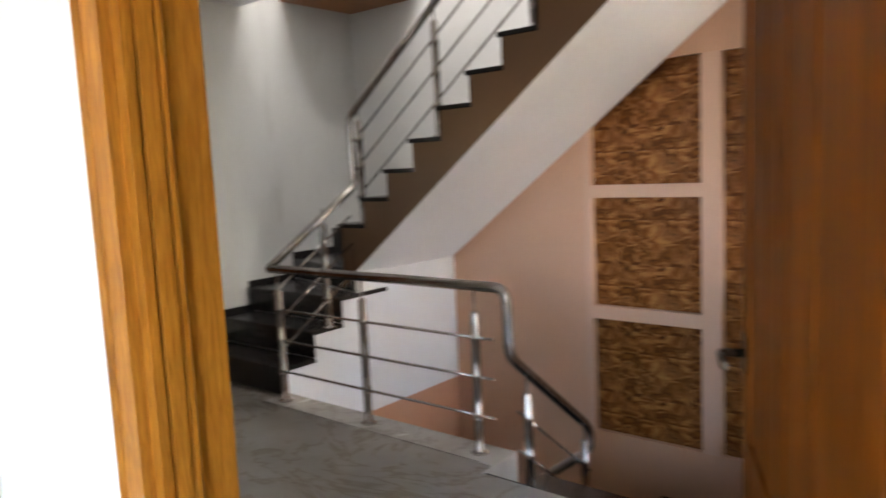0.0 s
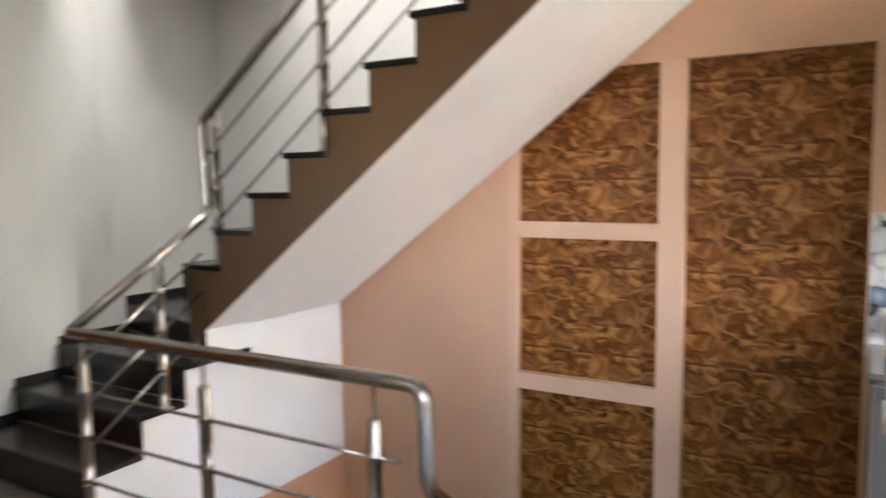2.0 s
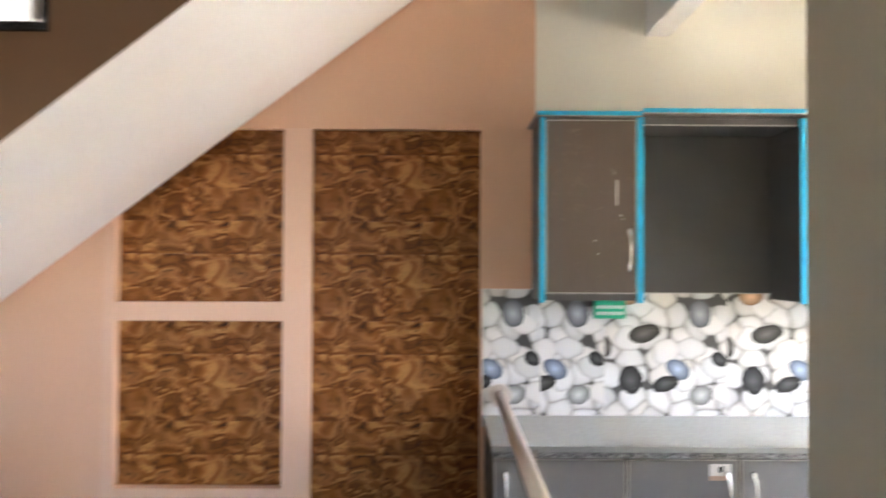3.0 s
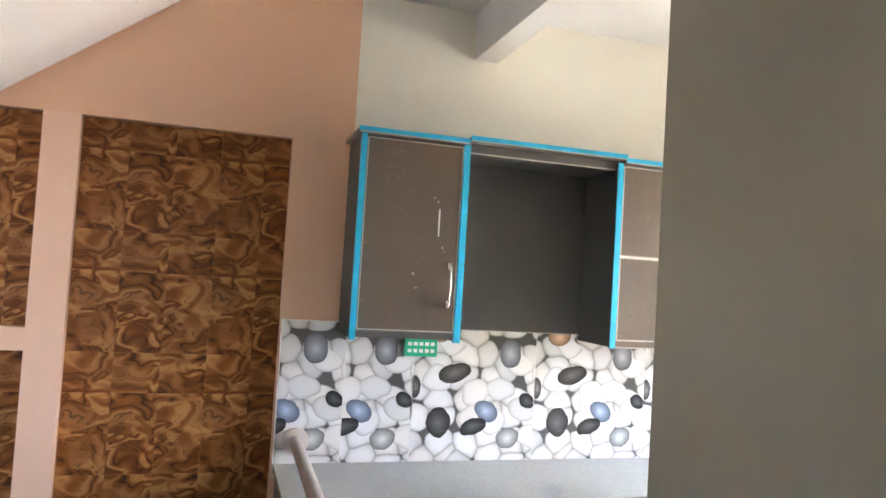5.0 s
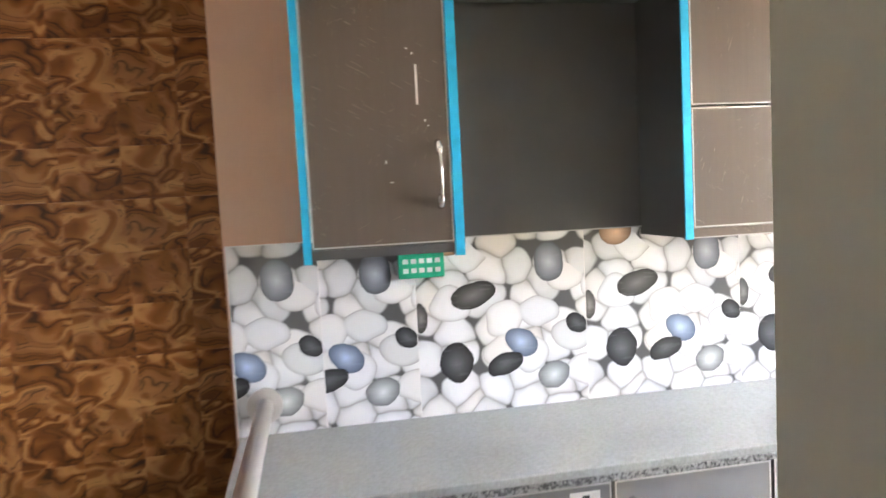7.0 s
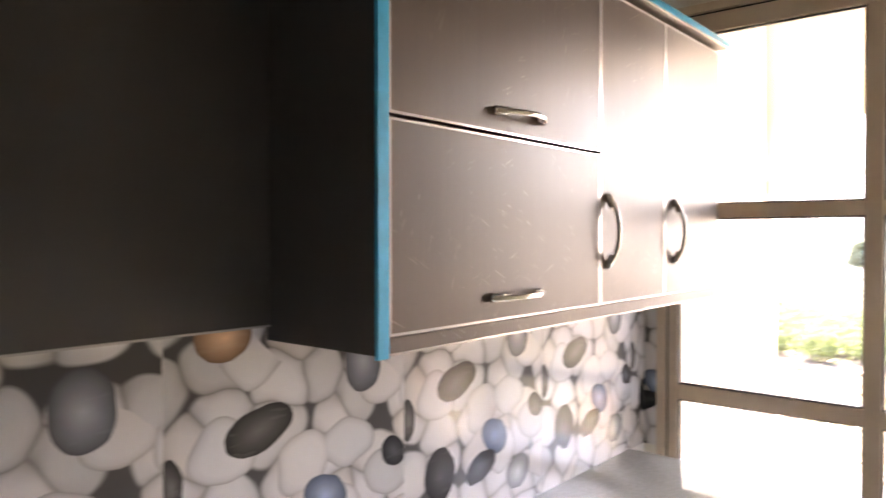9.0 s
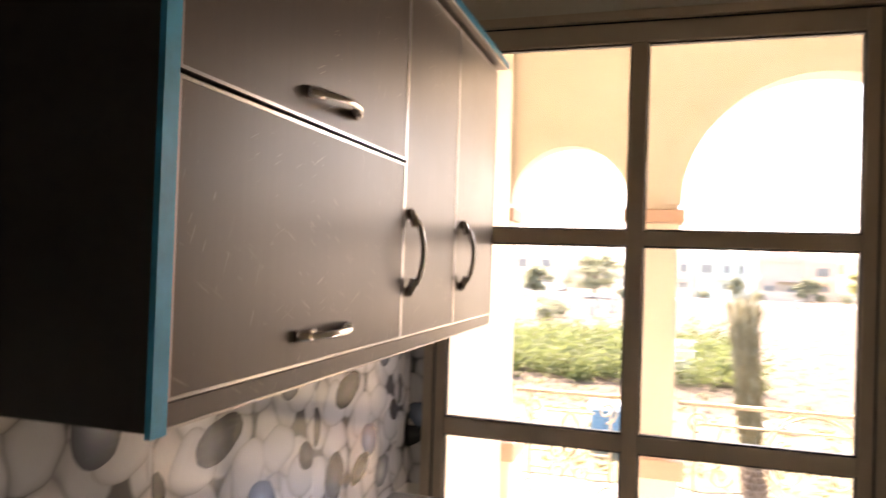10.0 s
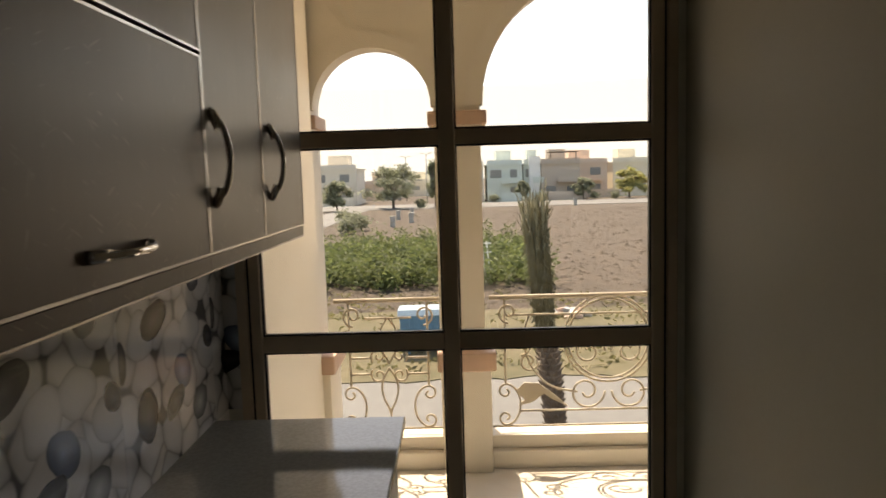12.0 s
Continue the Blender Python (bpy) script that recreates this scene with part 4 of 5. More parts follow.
def arch_wall():
    b = bmesh.new()
    # openings: (y from, y to), springing at 1.78
    ops = [(-2.12, -0.88), (-0.655, -0.06), (0.25, 1.9), (-4.6, -2.45)]
    top, spring, n = 3.0, 1.79, 24
    ys = sorted({v for o in ops for v in o} | {-5.0, 2.2})
    for y0, y1 in zip(ys, ys[1:]):
        o = next((q for q in ops if q[0] <= y0 and y1 <= q[1]), None)
        if not o:
            box(AX0, y0, -0.03, AX1, y1, top, bm=b)
            continue
        c, r = (o[0] + o[1]) / 2, (o[1] - o[0]) / 2
        pts = [(c - r * math.cos(math.pi * k / n), spring + r * math.sin(math.pi * k / n)) for k in range(n + 1)]
        for (ya, za), (yc, zc) in zip(pts, pts[1:]):
            prism([(ya, za), (yc, zc), (yc, top), (ya, top)], "x", AX0, AX1, b)
    bmesh.ops.remove_doubles(b, verts=b.verts, dist=0.0005)
    return b


structure("terrace_arcade", arch_wall(), M_TERRACE, "cream plastered arcade with round arches", "arcade")
bm = bmesh.new()
for y0, y1 in ((-0.655, -0.06), (-2.12, -0.88)):
    c, r = (y0 + y1) / 2, (y1 - y0) / 2
    for k in range(20):
        a0, a1 = math.pi * k / 20, math.pi * (k + 1) / 20
        prism([(c + s * math.cos(a), 1.79 + s * math.sin(a)) for s, a in ((r - 0.012, a0), (r + 0.068, a0), (r + 0.068, a1), (r - 0.012, a1))], "x", AX0 - 0.012, AX0 + 0.05, bm)
structure("trim_arch", bm, M_TERRACE, "raised plaster bands round the arches", "arch trim")
for y0, y1 in ((-0.89, -0.645), (-0.07, 0.27), (-2.47, -2.09)):
    p = thing("pier_capital", "terracotta painted capital on a terrace pier", "capital", "pier capitals")
    part("block", box(AX0 - 0.035, y0 - 0.02, 1.70, AX1 + 0.035, y1 + 0.02, 1.765, 0.006), M_CAP, p)
    part("neck", box(AX0 - 0.018, y0, 1.66, AX1 + 0.018, y1, 1.6995, 0.004), M_TERRACE, p)
for y0, y1 in ((-0.905, -0.665), (-0.11, 0.30), (-2.50, -2.11)):
    p = thing("pier_pedestal", "cream pedestal with terracotta coping at a pier foot", "pedestal", "pier pedestals")
    part("block", box(AX0 - 0.05, y0, -0.03, AX1 + 0.05, y1, 0.495, 0.006), M_TERRACE, p)
    part("coping", box(AX0 - 0.075, y0 - 0.025, 0.4955, AX1 + 0.075, y1 + 0.025, 0.59, 0.008), M_CAP, p)
bm = box(AX0 + 0.0, -2.109, -0.03, AX1, -0.906, 0.06, 0.006)
box(AX0 + 0.04, -2.108, 0.0605, AX1 - 0.03, -0.907, 0.13, 0.006, bm=bm)
box(AX0 + 0.0, -0.664, -0.03, AX1, -0.111, 0.06, 0.006, bm=bm)
box(AX0 + 0.04, -0.663, 0.0605, AX1 - 0.03, -0.112, 0.13, 0.006, bm=bm)
structure("terrace_curb", bm, M_TERRACE, "stepped cream curb under the iron railing", "curb")


RX = 7.45


def spiral(cy, cz, r, start, turns, steps=28, inner=0.2):
    out = []
    for k in range(steps + 1):
        u = k / steps
        a, q = start + turns * 2 * math.pi * u, r * (1 - (1 - inner) * u)
        out.append((RX, cy + q * math.cos(a), cz + q * math.sin(a)))
    return out


def c_scroll(cy, cz, half, width, s):
    """A C with curled ends, its back on the side away from s."""
    back = [(RX, cy - s * width * math.cos(a), cz + half * math.sin(a)) for a in [math.pi / 2 * (k / 8 - 1) for k in range(17)]]
    top, bot = back[-1], back[0]
    r = half * 0.36
    up = spiral(top[1], top[2] - r, r, math.pi / 2, -0.95 * s, 18, 0.25)
    lo = spiral(bot[1], bot[2] + r, r, -math.pi / 2, 0.95 * s, 18, 0.25)
    return lo[::-1] + back[1:-1] + up


def iron(name, label, y0, y1, wide):
    g = thing(name, label, "iron railing", "terrace railings")
    w, c = y1 - y0, (y0 + y1) / 2
    rr = 0.006

    def rod(nm, pts, r=rr, bend=0.0):
        part(nm, tube(pts, r, sides=6, bend=bend), M_IRON, g)
    rod("top_bar", [(RX, y0, 0.835), (RX, y1, 0.835)], 0.012)
    rod("bottom_bar", [(RX, y0, 0.16), (RX, y1, 0.16)])
    for s in (-1, 1):
        e = c + s * (w / 2 - 0.075)
        rod("upright", [(RX, e, 0.39), (RX, e, 0.835)])
        rod("scroll", c_scroll(e, 0.275, 0.108, 0.075, s))
        rod("scroll", spiral(e - s * 0.02, 0.755, 0.055, -math.pi / 2, 1.2 * s))
        if not wide:
            rod("link", [(RX, e, 0.535), (RX, c + s * 0.085, 0.535)])
            rod("link", [(RX, e, 0.45), (RX, c + s * 0.085, 0.45)])
            rod("scroll", spiral(c + s * 0.055, 0.545, 0.042, -math.pi * (0.5 - 0.25 * s), 1.25 * s))
            rod("scroll", spiral(c + s * 0.055, 0.445, 0.042, math.pi * (0.5 - 0.25 * s), -1.25 * s))
            rod("bow", [(RX, c, 0.485), (RX, c + s * 0.036, 0.42), (RX, c + s * 0.044, 0.37), (RX, c + s * 0.03, 0.31), (RX, c, 0.255), (RX, c, 0.165)], rr, 0.04)
            rod("bow", [(RX, c, 0.505), (RX, c + s * 0.05, 0.60), (RX, c + s * 0.035, 0.70), (RX, c, 0.745)], rr, 0.05)
        else:
            rod("scroll", spiral(c + s * 0.112, 0.335, 0.095, 0.0 if s < 0 else math.pi, 1.45 * s))
            rod("scroll", spiral(c + s * 0.10, 0.545, 0.085, math.pi * (0.5 + 0.5 * s), -1.4 * s))
            rod("sweep", [(RX, c + s * 0.16, 0.335), (RX, c + s * 0.30, 0.36), (RX, c + s * 0.40, 0.47), (RX, c + s * 0.44, 0.62), (RX, c + s * 0.40, 0.74)], rr, 0.09)
            rod("scroll", spiral(c + s * 0.405, 0.50, 0.055, math.pi, 1.3 * s))
            rod("scroll", spiral(c + s * 0.445, 0.59, 0.06, -math.pi / 2, -1.2 * s))
            b = bmesh.new()
            for lift, quad in enumerate((((0.20, 0.255), (0.29, 0.335), (0.36, 0.385), (0.40, 0.38), (0.29, 0.30)), ((0.37, 0.385), (0.43, 0.39), (0.475, 0.345), (0.43, 0.30), (0.465, 0.27), (0.39, 0.285), (0.33, 0.33)))):
                prism([(c + s * p, q) for p, q in quad], "x", RX - 0.004 - 0.003 * lift, RX + 0.004 - 0.003 * lift, b)
            part("leaf", b, M_IRON, g, "flat gilt iron leaf")
    if wide:
        rod("middle_bar", [(RX, y0 + 0.1, 0.742), (RX, y1 - 0.1, 0.742)])
        rod("lower_bar", [(RX, y0 + 0.15, 0.24), (RX, y1 - 0.15, 0.24)])
        for r in (0.225, 0.205):
            rod("ring", [(RX, c + r * math.cos(a), 0.61 + r * math.sin(a)) for a in [2 * math.pi * k / 36 for k in range(37)]])
    else:
        rod("middle_bar", [(RX, c - 0.12, 0.742), (RX, c + 0.12, 0.742)])
    return g


iron("iron_railing", "narrow gilt wrought-iron railing with scrolls", -0.663, -0.112, False)
iron("iron_railing", "wide gilt wrought-iron railing with ring and leaves", -2.108, -0.907, True)

# ---- outdoors ----
GZ = -3.6


def earth(name, a, b, scale, bump, rough=0.95):
    n = Nodes(name, rough)
    co = n.coord(world_space=True)
    f = n.noise(co, scale, 8, 0.65)
    g = n.noise(co, scale * 0.12, 4)
    c = n.ramp(f, [(0.32, a), (0.68, b)])
    n.color(n.mix(n.math('MULTIPLY', g, 0.5), c, scaled(a, 0.8)))
    n.bump(f, bump, 0.15)
    return n.m


M_SOIL = earth("ploughed_brown_soil", (0.040, 0.029, 0.019), (0.132, 0.097, 0.066), 1.6, 1.0)
M_VERGE = earth("dry_grass_verge", (0.078, 0.071, 0.032), (0.172, 0.138, 0.078), 1.1, 0.6)
M_ASPHALT = earth("grey_asphalt", (0.125, 0.122, 0.113), (0.18, 0.174, 0.162), 3.0, 0.15, 0.85)


def foliage(name, c):
    """Leaves that let part of the sun through."""
    n = Nodes(name, 0.7)
    f = n.noise(n.coord(world_space=True), 0.9, 5)
    col = n.ramp(f, [(0.35, scaled(c, 0.65)), (0.65, scaled(c, 1.45))])
    n.color(col)
    thin, both = n.add("ShaderNodeBsdfTranslucent"), n.add("ShaderNodeMixShader")
    n.link(col, thin.inputs[0])
    both.inputs[0].default_value = 0.45
    n.link(n.p.outputs[0], both.inputs[1])
    n.link(thin.outputs[0], both.inputs[2])
    n.link(both.outputs[0], n.t.nodes["Material Output"].inputs[0])
    return n.m


M_DRYGRASS = foliage("dry_grass_blades", (0.17, 0.155, 0.07))
M_LEAF = foliage("hedge_leaves", (0.13, 0.155, 0.058))
# far tree leaves, paled to carry the distance haze in their colour
M_HAZYLEAF = foliage("hazy_tree_leaves", (0.25, 0.26, 0.175))
M_BARK = plain("grey_bark", (0.16, 0.12, 0.09), 0.9, 0, 0.3, 6, 0.4)
M_PALM = wood("dry_palm_fibre", (0.15, 0.135, 0.075), (0.33, 0.30, 0.19), 0.8, 2, 0.8)
M_LID = plain("pale_blue_lid", (0.30, 0.40, 0.46), 0.4)
M_BIN = plain("blue_painted_steel", (0.09, 0.22, 0.34), 0.45)
# far house paints and panes, lightened to stand in for haze
M_HAZYHOUSES = [paint("hazy_house_paint_" + k, c, 0.7) for k, c in (("cream", (0.72, 0.65, 0.54)), ("mint", (0.62, 0.67, 0.61)), ("brown", (0.52, 0.43, 0.35)), ("peach", (0.70, 0.54, 0.42)), ("sand", (0.74, 0.68, 0.54)))]
M_HAZYGLASS = plain("hazy_window_glass", (0.22, 0.22, 0.21), 0.3)

hz = Nodes("hazy_sky", 1.0)
hz.p.inputs["Base Color"].default_value = (0, 0, 0, 1)
hz.p.inputs["Emission Color"].default_value = (0.90, 0.95, 1.0, 1)
hz.p.inputs["Emission Strength"].default_value = 0.62
bm = bmesh.new()
arc = [(900 * math.cos(a), 900 * math.sin(a)) for a in [radians(-80 + 5 * k) for k in range(33)]]
for (xa, ya), (xb, yb) in zip(arc, arc[1:]):
    prism([(xa, ya), (xb, yb), (xb * 1.002, yb * 1.002), (xa * 1.002, ya * 1.002)], "z", GZ - 0.5, 110, bm)
structure("backdrop", bm, hz.m, "pale hazy sky along the horizon", "sky")
structure("ground", box(6.0, -900, GZ - 1.0, 1500, 900, GZ), M_SOIL, "bare ploughed brown field", "ground")
structure("road", box(16.7, -900, GZ + 0.001, 21.3, 900, GZ + 0.03), M_ASPHALT, "grey asphalt street in front of the house", "road")
rng = random.Random(31)
bm = bmesh.new()
edge = [(21.05 + rng.uniform(-0.22, 0.25), -60 + 0.6 * k) for k in range(201)]
prism([(22.0, -900)] + [(21.1, -900), (21.1, -60.6)] + edge + [(21.1, 60.6), (21.1, 900), (22.0, 900)], "z", GZ + 0.002, GZ + 0.055, bm)
box(22.001, -900, GZ + 0.001, 30.0, 900, GZ + 0.055, bm=bm)
structure("verge", bm, M_VERGE, "dry grassy verge with a ragged sandy edge beside the street", "verge")
structure("road_far", box(114, -400, GZ + 0.001, 132, 400, GZ + 0.05), M_ASPHALT, "pale street in front of the far houses", "road")


def leaf_cloud(b, rng, at, size, count, leaf):
    """Small leaf quads scattered through an uneven body."""
    for _ in range(count):
        u, v, w = rng.gauss(0, 0.42), rng.gauss(0, 0.42), rng.gauss(0, 0.40)
        p = Vector((at[0] + u * size[0], at[1] + v * size[1], at[2] + w * size[2]))
        a, e = rng.uniform(0, 6.28), rng.uniform(-0.9, 0.9)
        d = Vector((math.cos(a) * math.cos(e), math.sin(a) * math.cos(e), math.sin(e)))
        s = d.cross(Vector((rng.uniform(-1, 1), rng.uniform(-1, 1), rng.uniform(-1, 1)))).normalized()
        k = leaf * rng.uniform(0.6, 1.4)
        b.faces.new([b.verts.new(q) for q in (p - d * k, p + s * k * 0.4, p + d * k, p - s * k * 0.4)])


structure("side_road", box(60, 13, GZ + 0.001, 113.9, 18, GZ + 0.05), M_ASPHALT, "pale side street along the field", "road")
rng = random.Random(4)
b = bmesh.new()
for i in range(1150):
    x, y = rng.uniform(35.2, 50), rng.uniform(-5.0, 17)
    h = rng.uniform(0.6, 1.5) if rng.random() < 0.88 else rng.uniform(1.5, 2.2)
    leaf_cloud(b, rng, (x, y, GZ + h * 0.52), (0.55, 0.55, h * 0.62), 52, 0.13)
tagged(mesh_object("green_crop", b, M_LEAF), "dense uneven green bushes of crop beyond the street", "crop", kind="stuff")
b = bmesh.new()
for i in range(900):
    leaf_cloud(b, rng, (rng.uniform(21.6, 34), rng.uniform(-25, 25), GZ + 0.08), (0.5, 0.5, 0.12), 9, 0.10)
tagged(mesh_object("grass_tufts", b, M_DRYGRASS), "dry grass tufts on the verge", "grass", kind="stuff")
b = bmesh.new()
for i in range(20000):
    x, y = 29 + 75 * rng.random() ** 1.7, rng.uniform(-32, 24)
    r = rng.uniform(0.04, 0.12) if rng.random() < 0.75 else rng.uniform(0.12, 0.28)
    c = [b.verts.new((x + r * math.cos(a) * rng.uniform(0.7, 1.2), y + r * math.sin(a) * rng.uniform(0.7, 1.2), GZ - 0.02)) for a in (0, 1.26, 2.5, 3.8, 5.0)]
    t = b.verts.new((x, y, GZ + r * rng.uniform(0.15, 0.45)))
    for p, q in zip(c, c[1:] + c[:1]):
        b.faces.new((p, q, t))
tagged(mesh_object("soil_clods", b, M_SOIL), "clods of turned soil over the field", "soil", kind="stuff")


def tree(at, h, spread, seed, leaf=0.35, label="round leafy tree at the field's edge", m=None):
    t = thing("tree", label, "tree", "far trees", at)
    r = random.Random(seed)
    tr = tube([(0, 0, 0), (0.05, 0.03, h * 0.25), (0, 0.1, h * 0.5)], 0.12 * h / 4, sides=8)
    for k in range(5):
        a = k * 1.3
        tube([(0, 0.05, h * 0.35), (math.cos(a) * spread * 0.3, math.sin(a) * spread * 0.3, h * 0.6), (math.cos(a) * spread * 0.5, math.sin(a) * spread * 0.5, h * 0.8)], 0.05 * h / 4, tr, 6)
    part("trunk", tr, M_BARK, t)
    c = bmesh.new()
    for k in range(30):
        a, u = r.uniform(0, 6.28), r.uniform(0.28, 0.92)
        q = spread * r.uniform(0.1, 0.95) * math.sqrt(max(0.12, 1 - ((u - 0.45) / 0.5) ** 2))
        leaf_cloud(c, r, (math.cos(a) * q, math.sin(a) * q, h * u), (spread * 0.24, spread * 0.24, h * 0.12), 130, leaf)
    part("crown", c, m or M_HAZYLEAF, t)
    return t


tree((118, 9.4, GZ), 7.0, 5.2, 1, 0.28, "wide round tree at the field's edge")
tree((119, 2.6, GZ), 7.4, 1.9, 2, 0.28, "tall dark tree beside the far street")
tree((112, 17.5, GZ), 4.5, 2.6, 3, 0.28, "small leafy tree by the side street")
tree((134, -12.5, GZ), 3.6, 1.5, 5, 0.22, "small thin tree in front of the far houses")
tree((134, -32, GZ), 5.5, 3.6, 6, 0.28, "spreading yellowish tree in front of the far houses", foliage("yellow_leaves", (0.36, 0.34, 0.14)))
tree((133, -23.5, GZ), 4.0, 2.0, 7, 0.25, "small tree in front of the far houses")
for i, (x, y) in enumerate(((132.5, -7.5), (133, -16), (133, -25.5), (132, -29), (132, -36), (117, 5.0), (72, 8.5), (78, 10), (68, 9.2), (84, 12))):
    s = thing("shrub", "low green shrub at the field's edge", "shrub", "shrubs", (x, y, GZ))
    c = bmesh.new()
    leaf_cloud(c, random.Random(40 + i), (0, 0, 0.8), (1.0, 1.0, 0.8), 600, 0.16)
    part("crown", c, M_HAZYLEAF, s)
    part("stem", tube([(0, 0, 0), (0, 0, 0.7)], 0.06, sides=6), M_BARK, s)
for i, (x, y) in enumerate(((82, 4.3), (88, 6.2), (95, 5.0), (76, 5.8), (112, -18.6), (108, -29.5))):
    s = thing("marker_stone", "pale concrete plot marker in the field", "marker stone", "plot markers", (x, y, GZ))
    part("block", box(-0.2, -0.25, 0, 0.2, 0.25, 1.0, 0.03), M_STRIP, s)
    part("cap", box(-0.25, -0.3, 1.001, 0.25, 0.3, 1.12, 0.02), M_STRIP, s)
for x, y, h in ((133, 4.6, 9), (150, 9.5, 9), (133, -36.5, 9)):
    s = thing("street_lamp", "slim grey street lamp with two arms", "street lamp", "street lamps", (x, y, GZ))
    part("pole", tube([(0, 0, 0), (0, 0, h)], 0.09, sides=8), M_STRIP, s)
    for d in (-1, 1):
        part("arm", tube([(0, 0, h - 0.1), (0, d * 0.8, h + 0.15)], 0.05, sides=6), M_STRIP, s)
        part("lamp_head", box(-0.12, d * 0.8 - 0.3, h + 0.1, 0.12, d * 0.8 + 0.3, h + 0.22), M_STRIP, s)


def house(at, w, d, storeys, m, seed, label):
    """A flat-roofed house, its front towards -x; w across (y), d deep."""
    r = random.Random(seed)
    t = thing("house", label, "house", "far houses", at)
    h = storeys * 3.3
    part("wall", box(0, -w / 2, 0, d, w / 2, h), m, t)
    part("roof", box(-0.3, -w / 2 - 0.3, h + 0.001, d + 0.3, w / 2 + 0.3, h + 0.25), m, t)
    part("parapet", box(0.0, -w / 2, h + 0.251, 0.25, w / 2, h + 1.0), m, t)
    part("stair_tower", box(d * 0.5, -w / 4, h + 0.252, d * 0.9, w / 5, h + 2.9), m, t)
    n = max(2, int(w / 3.2))
    for s in range(storeys):
        for k in range(n):
            if r.random() < 0.2:
                continue
            y = -w / 2 + (k + 0.5) * w / n
            ww, z = r.choice((1.3, 1.8, 2.1)), s * 3.3 + 1.0
            f = part("window", box(-0.06, y - ww / 2 - 0.1, z - 0.1, -0.001, y + ww / 2 + 0.1, z + 1.6), m, t)
            part("pane", box(-0.08, y - ww / 2, z, -0.061, y + ww / 2, z + 1.5), M_HAZYGLASS, f)
    if storeys > 1:
        part("balcony", box(-1.3, -w * 0.4, 3.2, -0.001, w * 0.1, 3.4), m, t)
        part("balcony_front", box(-1.3, -w * 0.4, 3.401, -1.2, w * 0.1, 4.3), m, t)
    part("boundary_wall", box(-5, -w / 2, 0, -4.8, w / 2, 1.6), m, t)
    return t


for i, (x, y, w, d, s, c, label) in enumerate((
    (138, 22.5, 9, 12, 2, 0, "cream two-storey house in the distance"), (165, 17, 9, 10, 1, 2, "low brown house far behind the trees"),
    (138, -9.8, 6.6, 12, 2, 1, "pale mint two-storey house across the field"), (139, -15.4, 4.0, 10, 2, 1, "narrow mint house with a white stair tower"),
    (138, -20.2, 7.2, 12, 2, 2, "brown two-storey house with a deep porch"), (147, -26, 9.5, 12, 2, 3, "peach house with a roof storey across the field"),
    (150, -36.5, 8, 12, 2, 4, "sand coloured two-storey house across the field"), (142, -50, 12, 12, 2, 0, "cream two-storey house in the distance"),
    (138, -2.8, 6.0, 12, 2, 0, "cream two-storey house across the field"), (150, 40, 12, 12, 2, 3, "peach two-storey house in the distance"), (190, 8, 22, 10, 1, 4, "low sand coloured building in the distance"))):
    hs = house((x, y, GZ), w, d, s, M_HAZYHOUSES[c], i, label)
    if i == 3:
        part("stair_slab", box(-0.9, -1.05, 0.0, -0.1, 1.05, s * 3.3 + 1.5), M_SWITCH, hs, "tall white painted slab")
    if i == 4:
        part("canopy", box(-0.8, -w * 0.45, s * 3.3 + 2.1, 3.0, w * 0.3, s * 3.3 + 2.25), M_BARK, hs, "dark flat roof canopy")
        for yy in (-w * 0.4, w * 0.25):
            part("canopy_post", box(-0.1, yy - 0.08, s * 3.3 + 1.001, 0.06, yy + 0.08, s * 3.3 + 2.099), M_BARK, hs)

# trimmed palm beside the street
palm = thing("palm_tree", "young palm with its fronds tied upright", "palm", at=(14.8, -2.30, GZ))
rng = random.Random(9)
lean = 0.085
bk = bmesh.new()
for k in range(26):
    z = k * 0.095
    n = 9
    for q in range(n):
        a = 2 * math.pi * (q + 0.5 * (k % 2)) / n
        ca, sa = math.cos(a), math.sin(a)
        r0, r1 = 0.15, 0.21 + rng.uniform(-0.015, 0.025)
        base = [Vector((r0 * math.cos(a + t), r0 * math.sin(a + t) + z * lean, z + dz)) for t, dz in ((-0.36, 0.0), (0.36, 0.0), (0.36, 0.08), (-0.36, 0.08))]
        tip = Vector((r1 * ca, r1 * sa + z * lean, z + 0.125))
        vs = [bk.verts.new(v) for v in base]
        tv = bk.verts.new(tip)
        bk.faces.new(vs)
        for u, v in zip(vs, vs[1:] + vs[:1]):
            bk.faces.new((u, v, tv))
tube([(0, 0, 0), (0, 2.5 * lean, 2.5)], 0.155, bk, 12)
part("trunk", bk, M_BARK, palm, "rough brown trunk of cut frond stubs")
b = bmesh.new()
